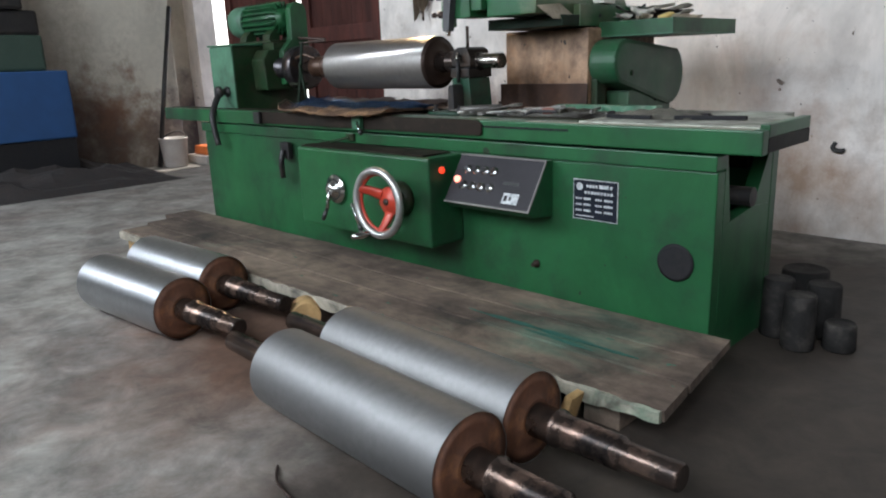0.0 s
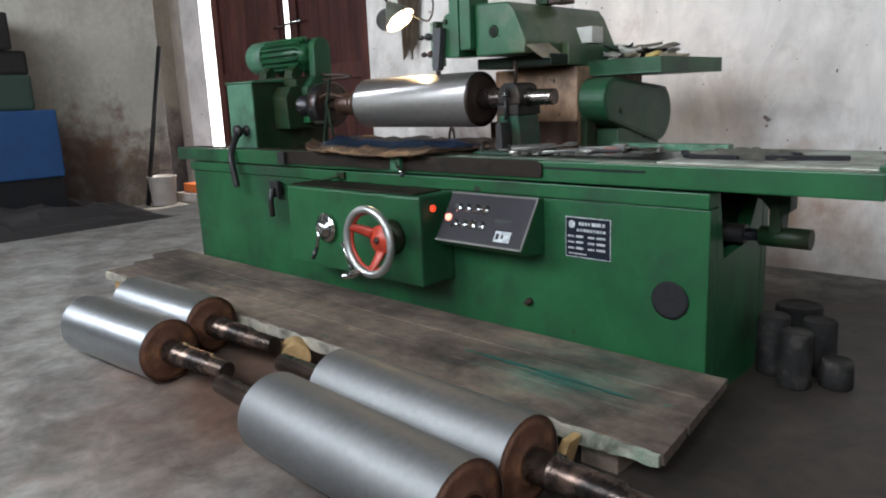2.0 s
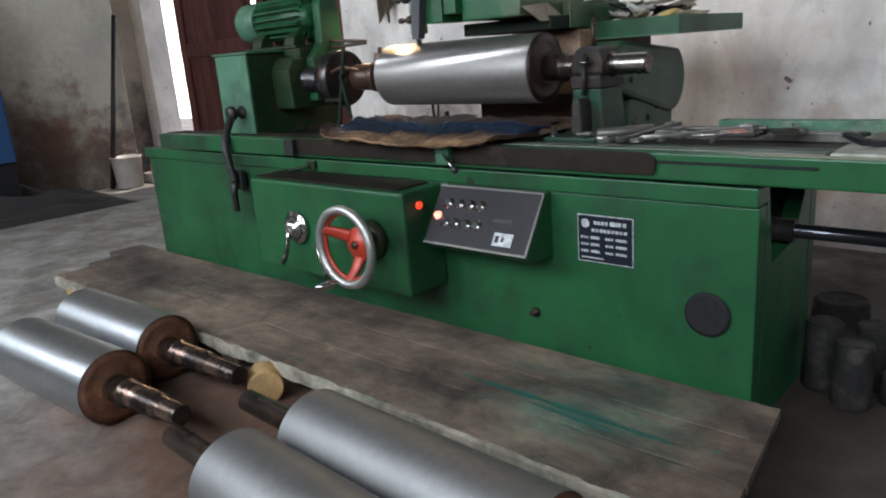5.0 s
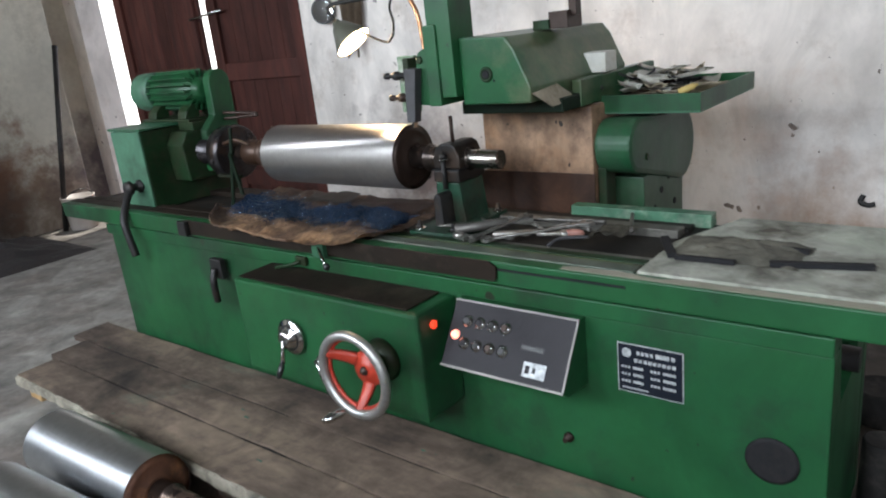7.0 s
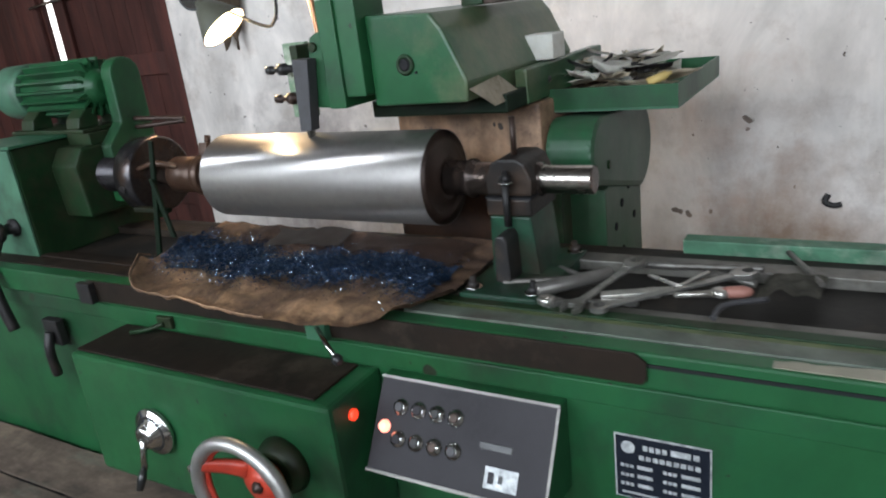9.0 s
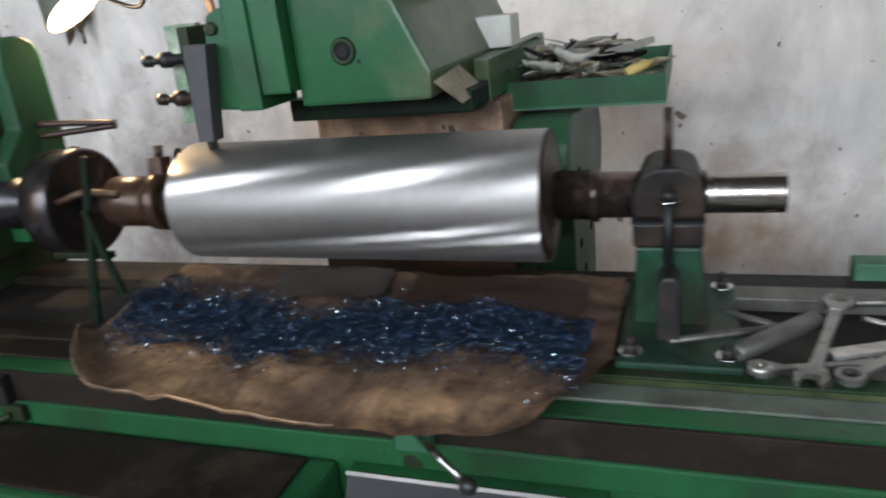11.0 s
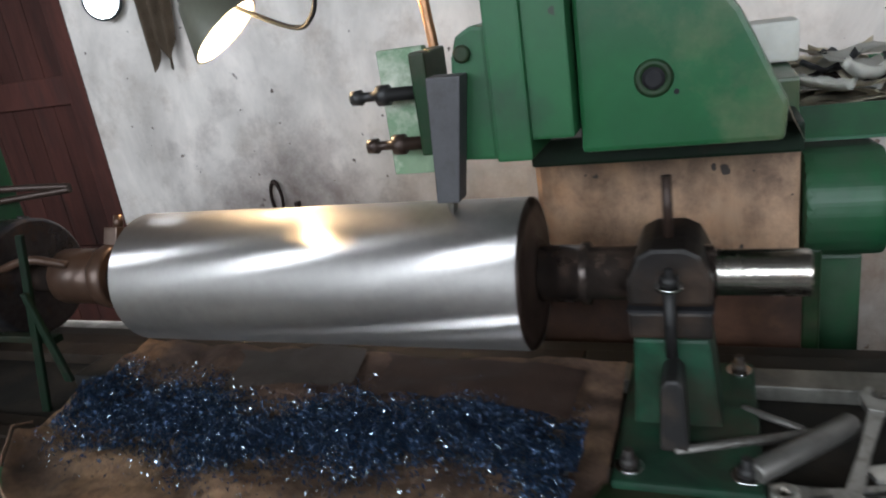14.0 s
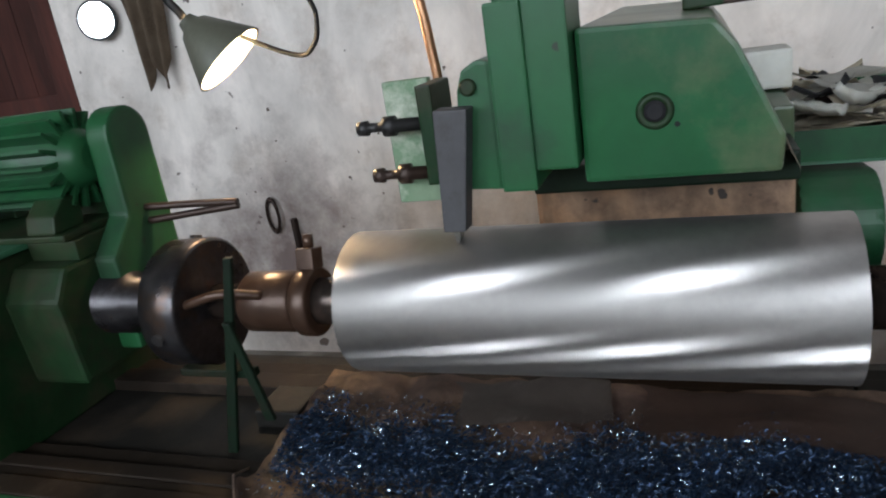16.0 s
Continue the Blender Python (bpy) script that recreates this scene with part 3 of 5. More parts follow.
def build_handwheel():
    hub = Vector((-1.275, -0.272, 0.475))
    rim_c = hub + Vector((-0.008, -0.062, 0))
    A = Matrix.Rotation(radians(-90), 3, "Z")
    bm = B()
    torus(bm, rim_c, A, 0.136, 0.0165, 48, 12)
    wheel = part("handwheel", bm, ALU, machine, "satin metal rim with red spokes")
    bm = B()
    torus(bm, rim_c + Vector((0, 0.013, 0)), A, 0.12, 0.0075, 44, 8)
    part("inner_rim", bm, RED, wheel, "red painted inside of the rim")
    bm = B()
    lathe(bm, [(-0.022, 0.012), (-0.02, 0.03), (-0.012, 0.034), (-0.01, 0.058), (0.0, 0.062), (0.012, 0.055), (0.02, 0.03), (0.07, 0.026)], aim(hub, hub + Vector((0, 1, 0))), 32)
    part("hub", bm, RED, wheel, "bright red painted dished hub")
    for deg in (155, 35, 268):
        a = radians(deg)
        d, e = Vector((math.cos(a), 0, math.sin(a))), Vector((-math.sin(a), 0, math.cos(a)))
        bm = B()
        rows = []
        for k in range(7):
            q = k / 6
            c = hub.lerp(rim_c, q ** 1.4) + d * (0.045 + 0.085 * q)
            w, h = 0.024 - 0.008 * q, 0.008
            rows.append([bm.verts.new(c + e * w * i + Vector((0, h * j, 0))) for i, j in ((-1, -1), (-0.5, -1.7), (0.5, -1.7), (1, -1), (1, 1), (-1, 1))])
        for p, q in zip(rows, rows[1:]):
            for k in range(6):
                bm.faces.new((p[k], q[k], q[(k + 1) % 6], p[(k + 1) % 6])).smooth = True
        bm.faces.new(rows[0])
        bm.faces.new(rows[-1][::-1])
        part("spoke", bm, RED, wheel)
    bm = B()
    lathe(bm, [(0, 0.016), (0.006, 0.016), (0.007, 0.008), (0.014, 0.007)], aim(hub + Vector((0, -0.022, 0)), hub + Vector((0, -1, 0))), 6)
    part("hub_nut", bm, RUSTDARK, wheel)
    bm = B()
    p = rim_c + Vector((-0.045, -0.012, -0.13))
    lathe(bm, [(0, 0.008), (0.012, 0.01), (0.03, 0.016), (0.07, 0.014), (0.085, 0.007)], aim(p, p + Vector((-0.45, -1, -0.12))), 16)
    part("grip", bm, CHROME, wheel)
    bm = B()
    lathe(bm, [(0, 0.075), (0.02, 0.07), (0.04, 0.055)], aim((-1.275, -0.203, 0.475), (-1.275, -1, 0.475)), 28)
    part("wheel_boss", bm, GREENDARK, machine)
    # small dial crank beside it
    c = Vector((-1.72, -0.203, 0.475))
    bm = B()
    lathe(bm, [(0, 0.062), (0.012, 0.07), (0.02, 0.066), (0.026, 0.038), (0.05, 0.032), (0.055, 0.02)], aim(c, c + Vector((0, -1, 0))), 32)
    dial = part("feed_dial", bm, CHROME, machine, "steel feed dial with crank")
    bm = B()
    lathe(bm, [(0, 0.05), (0.004, 0.05)], aim(c + Vector((0, -0.021, 0)), c + Vector((0, -1, 0))), 24)
    part("dial_ring", bm, BLACK, dial)
    bm = B()
    tube(bm, [c + Vector((0, -0.05, 0)), c + Vector((-0.01, -0.055, -0.05)), c + Vector((-0.015, -0.06, -0.09))], 0.009)
    part("crank", bm, CHROME, dial)
    bm = B()
    lathe(bm, [(0, 0.008), (0.03, 0.012), (0.06, 0.009)], aim(c + Vector((-0.015, -0.06, -0.085)), c + Vector((-0.02, -0.1, -0.16))), 14)
    part("crank_grip", bm, BLACK, dial)
    bm = B()
    e = Vector((-1.56, -0.203, 0.42))
    lathe(bm, [(0, 0.022), (0.03, 0.02), (0.032, 0.012), (0.05, 0.012)], aim(e, e + Vector((0, -1, 0))), 20)
    tube(bm, [e + Vector((0, -0.045, 0.01)), e + Vector((0.02, -0.05, -0.04)), e + Vector((0.05, -0.052, -0.09))], 0.008)
    part("selector_lever", bm, CHROME, machine, "small chromed selector lever")
    bm = B()
    lathe(bm, [(0, 0.008), (0.02, 0.013), (0.035, 0.008)], aim(e + Vector((0.045, -0.052, -0.08)), e + Vector((0.07, -0.055, -0.13))), 14)
    part("lever_knob", bm, BLACK, machine)


build_handwheel()


def build_panel():
    """Sloping switch panel on a wedge housing."""
    lo, hi = (-0.15, 0.478), (-0.035, 0.655)      # y, z of the slope's edges
    bm = B()
    prism(bm, ((-0.001, 0.44), (lo[0] + 0.03, 0.452), (lo[0] + 0.004, lo[1] - 0.004), (hi[0] + 0.004, hi[1] + 0.002), (-0.001, hi[1] + 0.002)), "x", -1.075, -0.64, 0.004)
    part("switch_housing", bm, GREEN, machine)
    d = Vector((0, hi[0] - lo[0], hi[1] - lo[1]))
    n = d.length
    frame_m = Matrix.Translation((-1.072, lo[0], lo[1])) @ Matrix(((1, 0, 0, 0), (0, d.y / n, -d.z / n, 0), (0, d.z / n, d.y / n, 0), (0, 0, 0, 1)))
    W = 0.43

    def slab(x0, x1, y0, y1, h0, h1, bev=0.0):
        bm = B()
        box(bm, x0, x1, y0, y1, h0, h1, bev)
        bm.transform(frame_m)
        return bm
    plate = part("switch_panel", slab(0.0, W, 0.0, n, 0.0, 0.004, 0.0015), PANEL, machine, "scuffed grey metal switch panel")
    part("panel_edge", slab(-0.002, W + 0.002, -0.004, 0.003, 0.001, 0.007), PANELEDGE, plate)
    part("panel_edge", slab(-0.002, W + 0.002, n - 0.003, n + 0.003, 0.001, 0.007), PANELEDGE, plate)
    part("panel_edge", slab(W - 0.002, W + 0.004, 0.004, n - 0.004, 0.001, 0.007), PANELEDGE, plate)

    def button(u, v, r, h, material, name, label=""):
        bm = B()
        lathe(bm, [(0, r * 1.25), (0.003, r * 1.25), (0.004, r), (h, r * 0.9), (h + 0.001, r * 0.6)], frame_m @ Matrix.Translation((u, v, 0.004)) @ Matrix.Rotation(radians(-90), 4, "Y"), 20)
        return part(name, bm, material, plate, label)
    for row, v in enumerate((0.148, 0.078)):
        for k in range(4):
            u = 0.062 + row * 0.006 + k * 0.047
            b = button(u, v, 0.0155, 0.009, CHROME, "button")
            bm = B()
            lathe(bm, [(0, 0.0115), (0.003, 0.0108), (0.0035, 0.008)], frame_m @ Matrix.Translation((u, v, 0.0135)) @ Matrix.Rotation(radians(-90), 4, "Y"), 14)
            part("button_cap", bm, (TOOLGREY, PANEL, IRON, RUSTDARK)[(k + row) % 4], b)
    button(0.028, 0.1, 0.012, 0.012, GLOWWHITE, "lit_lamp", "glowing pinkish indicator lamp")
    part("selector_slot", slab(0.27, 0.345, 0.098, 0.112, 0.004, 0.007, 0.001), BLACK, plate)
    part("rating_label", slab(0.29, 0.365, 0.022, 0.066, 0.004, 0.0055), PRINT, plate, "small white rating label")
    part("label_print", slab(0.322, 0.332, 0.036, 0.052, 0.0056, 0.0062), BLACK, plate)
    part("label_print", slab(0.298, 0.312, 0.032, 0.056, 0.0056, 0.0062), PANEL, plate)


build_panel()


def build_nameplate():
    x0, x1, z0, z1 = -0.543, -0.355, 0.447, 0.597
    bm = B()
    box(bm, x0, x1, -0.003, -0.0005, z0, z1)
    plate = part("nameplate", bm, PRINT, machine, "black maker's plate with silver rows of unreadable print")
    bm = B()
    box(bm, x0 + 0.003, x1 - 0.003, -0.0045, -0.0031, z0 + 0.003, z1 - 0.003)
    part("plate_field", bm, PLATE, plate)

    def bar(a, b, c, d):
        bm = B()
        box(bm, x0 + a, x0 + b, -0.0056, -0.0046, z1 - d, z1 - c)
        part("print_bar", bm, PRINT, plate)
    bm = B()
    lathe(bm, [(0, 0.014), (0.001, 0.014)], aim((x0 + 0.028, -0.0046, z1 - 0.027), (x0 + 0.028, -1, z1 - 0.027)), 24)
    part("round_mark", bm, PRINT, plate)
    for k in range(4):
        bar(0.058 + k * 0.0125, 0.067 + k * 0.0125, 0.018, 0.029)
    bar(0.112, 0.15, 0.016, 0.029)
    bar(0.155, 0.166, 0.017, 0.029)
    for k in range(9):
        bar(0.05 + k * 0.0135, 0.06 + k * 0.0135, 0.042, 0.052)
    for r in range(3):
        z = 0.066 + r * 0.022
        for k in range(3):
            bar(0.012 + k * 0.0095, 0.019 + k * 0.0095, z + 0.002, z + 0.009)
            bar(0.097 + k * 0.0095, 0.104 + k * 0.0095, z + 0.002, z + 0.009)
        bar(0.046, 0.076, z + 0.001, z + 0.009)
        bar(0.132, 0.168, z + 0.001, z + 0.009)
    bar(0.014, 0.09, 0.134, 0.138)


build_nameplate()


def build_wheelhead():
    """Column behind the table, the head that reaches over the roll, its tool slide, the rear motor and the tray."""
    bm = B()
    box(bm, -1.42, -0.935, 0.68, 1.3, 0.0, 1.16, 0.012)
    part("column", bm, COLUMN, machine, "rust and oil stained column")
    bm = B()
    box(bm, -1.45, -0.93, 0.672, 0.679, 0.4, 0.91, 0.002)
    part("oil_guard", bm, OILBROWN, machine, "dark oil-brown guard plate")
    bm = B()
    box(bm, -0.93, -0.895, 0.7, 0.78, 0.5, 0.93, 0.006)
    part("rear_bracket", bm, GREENDARK, machine, "oil-darkened rear bracket")
    # the head's shade on the slide is put into its colour
    bm = B()
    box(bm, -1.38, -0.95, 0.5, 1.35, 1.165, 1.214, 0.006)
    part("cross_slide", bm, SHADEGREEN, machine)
    bm = B()
    box(bm, -0.982, -0.945, 0.63, 1.3, 1.165, 1.262, 0.006)
    part("side_ledge", bm, HEADGREEN, machine)
    # head body, chamfered towards the side
    bm = B()
    prism(bm, ((-1.265, 1.218), (-0.99, 1.218), (-0.985, 1.27), (-1.045, 1.40), (-1.075, 1.438), (-1.265, 1.448)), "y", 0.358, 1.1, 0.008)
    head = part("wheelhead", bm, HEADGREEN, machine, "green wheelhead casting")
    bm = B()
    torus(bm, (-1.158, 0.357, 1.319), Matrix.Rotation(radians(-90), 3, "Z"), 0.021, 0.006, 28, 8)
    part("bore_ring", bm, GREENDARK, head)
    bm = B()
    lathe(bm, [(0, 0.019), (0.002, 0.019), (0.003, 0.012), (0.006, 0.011)], aim((-1.158, 0.357, 1.319), (-1.158, 0, 1.319)), 20)
    part("bore", bm, DARKHOLE, head, "dark bore with a bolt head")
    bm = B()
    lathe(bm, [(0, 0.004), (0.002, 0.004)], aim((-1.128, 0.357, 1.298), (-1.128, 0, 1.298)), 10)
    part("oil_hole", bm, DARKHOLE, head)
    for s, z0, z1, x0, x1 in ((0, 1.25, 1.62, -1.372, -1.268), (1, 1.222, 1.50, -1.385, -1.33)):
        bm = B()
        box(bm, x0, x1, 0.325 - 0.01 * s, 0.46, z0, z1, 0.005)
        part("tool_slide", bm, GREEN, machine)
    bm = B()
    prism(bm, ((-1.46, 1.225), (-1.388, 1.222), (-1.388, 1.42), (-1.41, 1.423), (-1.435, 1.41), (-1.445, 1.38)), "y", 0.335, 0.46, 0.006)
    part("pivot_block", bm, GREEN, machine)
    bm = B()
    lathe(bm, [(0, 0.013), (0.006, 0.013), (0.008, 0.009)], aim((-1.425, 0.334, 1.385), (-1.425, 0, 1.385)), 16)
    part("pivot_bolt", bm, GREENDARK, machine)
    # tool holder
    bm = B()
    prism(bm, ((-1.474, 1.36), (-1.42, 1.358), (-1.447, 1.168), (-1.484, 1.168)), "y", 0.295, 0.333, 0.003)
    part("tool_bar", bm, TOOLGREY, machine, "dark steel tool bar")
    bm = B()
    prism(bm, ((-1.472, 1.1675), (-1.46, 1.1675), (-1.463, 1.147), (-1.468, 1.147)), "y", 0.305, 0.328)
    part("tool_tip", bm, CHROME, machine, "bright cutting tip")
    bm = B()
    box(bm, -1.515, -1.489, 0.34, 0.44, 1.235, 1.395, 0.004)
    part("clamp_plate", bm, GREENDARK, machine)
    bm = B()
    box(bm, -1.6, -1.517, 0.41, 0.43, 1.19, 1.4, 0.003)
    part("splash_plate", bm, CHIPPED, machine, "chipped pale green splash plate")
    for z, n in ((1.332, 0.075), (1.25, 0.06)):
        bm = B()
        m = aim((-1.515, 0.375, z), (-2.5, 0.375, z))
        lathe(bm, [(0, 0.011), (n - 0.02, 0.011), (n - 0.019, 0.017), (n, 0.017), (n + 0.001, 0.008), (n + 0.03, 0.008), (n + 0.031, 0.013), (n + 0.048, 0.012)], m, 14)
        part("clamp_bolt", bm, IRON if z > 1.3 else RUSTDARK, machine)
    bm = B()
    tube(bm, curve_pts([(-1.528, 0.5, 1.36), (-1.533, 0.5, 1.43), (-1.55, 0.5, 1.55), (-1.62, 0.52, 1.7), (-1.66, 0.55, 2.2)]), 0.009)
    part("oil_pipe", bm, COPPER, machine, "thin copper oil pipe")
    bm = B()
    lathe(bm, [(0, 0.028), (0.04, 0.03), (0.05, 0.02)], aim((-1.56, 0.46, 1.345), (-1.56, 0.46, 1.42)), 16)
    part("oil_valve", bm, OLIVE, machine)
    # rear belt guard: rounded in front, wider and lower towards the back
    bm = B()
    pts = [(0.775 + 0.105 * math.cos(radians(a)), 1.0 + 0.105 * math.sin(radians(a))) for a in range(90, 241, 15)]
    pts += [(1.2 + 0.14 * math.cos(radians(a)), 0.93 + 0.145 * math.sin(radians(a))) for a in range(-105, 61, 15)]
    prism(bm, pts, "x", -0.93, -0.787, 0.02)
    guard = part("rear_belt_guard", bm, GUARDGREEN, machine, "rounded green rear belt guard")
    bm = B()
    lathe(bm, [(0, 0.014), (0.004, 0.014), (0.006, 0.009)], aim((-0.787, 0.82, 0.95), (0, 0.82, 0.95)), 12)
    part("guard_bolt", bm, GREENDARK, guard)
    bm = B()
    box(bm, -0.928, -0.805, 0.83, 1.24, 0.0, 0.868, 0.008)
    plate = part("rear_housing", bm, GUARDGREEN, machine, "dusty dull green housing under the belt guard")
    for y, z in ((0.93, 0.72), (1.0, 0.78), (1.08, 0.82), (1.0, 0.62), (1.14, 0.7)):
        bm = B()
        lathe(bm, [(0, 0.014), (0.003, 0.014), (0.004, 0.01)], aim((-0.805, y, z), (0, y, z)), 12)
        part("bolt_head", bm, DARKHOLE, plate)
    # tray
    x0, x1, y0, y1, z0, z1 = -0.975, -0.578, 0.79, 1.44, 1.114, 1.182
    bm = B()
    box(bm, x0, x1, y0, y1, z0, z0 + 0.006)
    tray = part("tray", bm, GREEN2, machine, "green sheet metal tray")
    for a in ((x0, x1, y0, y0 + 0.005, z0 + 0.0065, z1), (x0, x1, y1 - 0.005, y1, z0 + 0.0065, z1), (x1 - 0.005, x1, y0 + 0.006, y1 - 0.006, z0 + 0.0065, z1), (x0, x0 + 0.005, y0 + 0.006, y1 - 0.006, z0 + 0.0065, z1)):
        bm = B()
        box(bm, *a)
        part("tray_wall", bm, GREEN, tray)
    bm = B()
    tube(bm, curve_pts([(-0.965, 0.76, 1.1), (-0.96, 0.772, 1.16), (-0.958, 0.78, 1.2), (-0.95, 0.8, 1.215)]), 0.012)
    part("hose", bm, BLACK, machine, "short black hose beside the tray")
    bm = B()
    box(bm, -1.12, -1.055, 0.62, 0.7, 1.441, 1.475, 0.004)
    part("grease_cup", bm, GREENDARK, machine)
    bm = B()
    box(bm, -1.06, -0.985, 0.63, 0.74, 1.441, 1.50, 0.003)
    box(bm, -0.995, -0.965, 0.66, 0.7, 1.48, 1.56, 0.003)
    part("limit_switch", bm, RUSTDARK, machine, "brown limit switch on the head")


build_wheelhead()

# ---- the table that slides, and all that it carries; x is counted from the roll's shaft end ----
sliding_table = thing("sliding_table", "long green sliding table with worn steel rails and slotted front", "machine table")


def build_table():
    x0, x1 = -2.64, 1.311
    y0, y1 = -0.03, 0.60
    bm = B()
    box(bm, x0, x1, y0, y0 + 0.05, 0.724, 0.80, 0.006)
    part("front_apron", bm, GREEN, sliding_table)
    bm = B()
    prism(bm, ((x0, y0 + 0.051), (x1, y0 + 0.051), (x1, 0.38), (x1 - 0.12, 0.5), (x1 - 0.12, y1), (x0, y1)), "z", 0.728, 0.775, 0.004)
    part("deck", bm, DECK, sliding_table)
    bm = B()
    box(bm, x1 - 0.03, x1 - 0.0, y0 + 0.051, 0.38, 0.7755, 0.815, 0.004)
    part("end_lip", bm, GREEN, sliding_table)
    bm = B()
    prism(bm, ((0.63, y0 + 0.051), (x1 - 0.031, y0 + 0.051), (x1 - 0.031, 0.375), (x1 - 0.125, 0.49), (x1 - 0.125, 0.597), (0.74, 0.597), (0.63, 0.3)), "z", 0.7755, 0.806, 0.003)
    part("end_deck", bm, DUST, sliding_table, "dusty worn table end")
    # ways: bare steel where the tools lie, oily and darkened for shade under the sheet and the headstock
    for name, y_a, y_b, top, x_end, bare, label in (("front_rail", 0.021, 0.07, 0.803, 0.62, WORNRAIL, "worn grey-green front rail"), ("guide_strip", 0.0712, 0.0985, 0.797, 0.615, OLIVE, "grimy yellow-green painted guide strip"),
                                                    ("middle_rail", 0.1, 0.135, 0.8, 0.62, GREENDARK, ""), ("inner_way", 0.1365, 0.186, 0.788, 0.615, RAIL, ""),
                                                    ("back_rail", 0.41, 0.47, 0.803, 0.6, RAIL, ""), ("back_way", 0.476, 0.535, 0.792, 0.61, DECK, "")):
        bm = B()
        box(bm, -0.36, x_end, y_a, y_b, 0.7755, top, 0.003)
        part(name, bm, bare, sliding_table, label)
        bm = B()
        box(bm, x0, -0.364, y_a, y_b, 0.7755, top - 0.001, 0.003)
        part(name, bm, OILY, sliding_table)
    bm = B()
    box(bm, 0.155, 0.66, 0.545, 0.598, 0.7755, 0.822, 0.004)
    part("back_ledge", bm, CHIPLEDGE, sliding_table)
    bm = B()
    n = 60
    edge = []
    for i in range(n + 1):
        x = 0.42 + 0.86 * i / n
        w = 0.03 + 0.018 * noise.noise((x * 8, 0, 5)) + 0.01 * noise.noise((x * 25, 2, 5))
        edge.append([bm.verts.new(p) for p in ((x, y0 + 0.007, 0.8003), (x, y0 + 0.007 + w, 0.8003), (x, y0 + 0.007 + w, 0.8018), (x, y0 + 0.007, 0.8018))])
    for p, q in zip(edge, edge[1:]):
        for k in range(4):
            bm.faces.new((p[k], q[k], q[(k + 1) % 4], p[(k + 1) % 4]))
    part("dust_film", bm, PALEDUST, sliding_table, "pale dried dust on the table edge")
    bm = B()
    box(bm, -1.45, 0.62, y0 - 0.004, y0 - 0.0005, 0.772, 0.779)
    part("slot", bm, DARKHOLE, sliding_table)
    bm = B()
    prism(bm, ((-1.45, 0.738), (0.2, 0.738), (0.21, 0.75), (0.21, 0.785), (0.185, 0.802), (-1.45, 0.802)), "y", y0 - 0.012, y0 - 0.0045, 0.002)
    part("front_strip", bm, OILY, sliding_table, "oil-browned front strip")
    for xs in (-1.44, -0.56):
        bm = B()
        box(bm, xs - 0.03, xs + 0.03, y0 - 0.035, y0 - 0.0125, 0.735, 0.8, 0.004)
        part("stop_dog", bm, IRON if xs < -1 else GREEN2, sliding_table)
    bm = B()
    tube(bm, [(-0.55, y0 - 0.036, 0.772), (-0.5, y0 - 0.07, 0.755), (-0.46, y0 - 0.09, 0.735)], 0.006)
    part("dog_lever", bm, CHROME, sliding_table)
    bm = B()
    lathe(bm, [(0, 0.008), (0.008, 0.013), (0.018, 0.013), (0.026, 0.007)], aim((-0.465, y0 - 0.088, 0.737), (-0.44, y0 - 0.1, 0.727)), 14)
    part("dog_knob", bm, BLACK, sliding_table)
    # piston rod and its bracket
    bm = B()
    rod(bm, (-0.6, 0.25, 0.545), (1.04, 0.25, 0.545), 0.021, seg=24)
    part("piston_rod", bm, PISTON, sliding_table, "polished hydraulic piston rod")
    bm = B()
    prism(bm, ((0.87, 0.727), (1.0, 0.727), (1.0, 0.64), (0.975, 0.62), (0.975, 0.56), (0.935, 0.56), (0.935, 0.64), (0.91, 0.67), (0.88, 0.68)), "y", 0.215, 0.285, 0.004)
    rod(bm, (0.9, 0.25, 0.545), (1.06, 0.25, 0.545), 0.034, seg=24)
    part("rod_bracket", bm, GREENDARK, sliding_table)


build_table()

headstock = thing("headstock", "green headstock with chuck, belt guard and finned electric motor", "headstock")


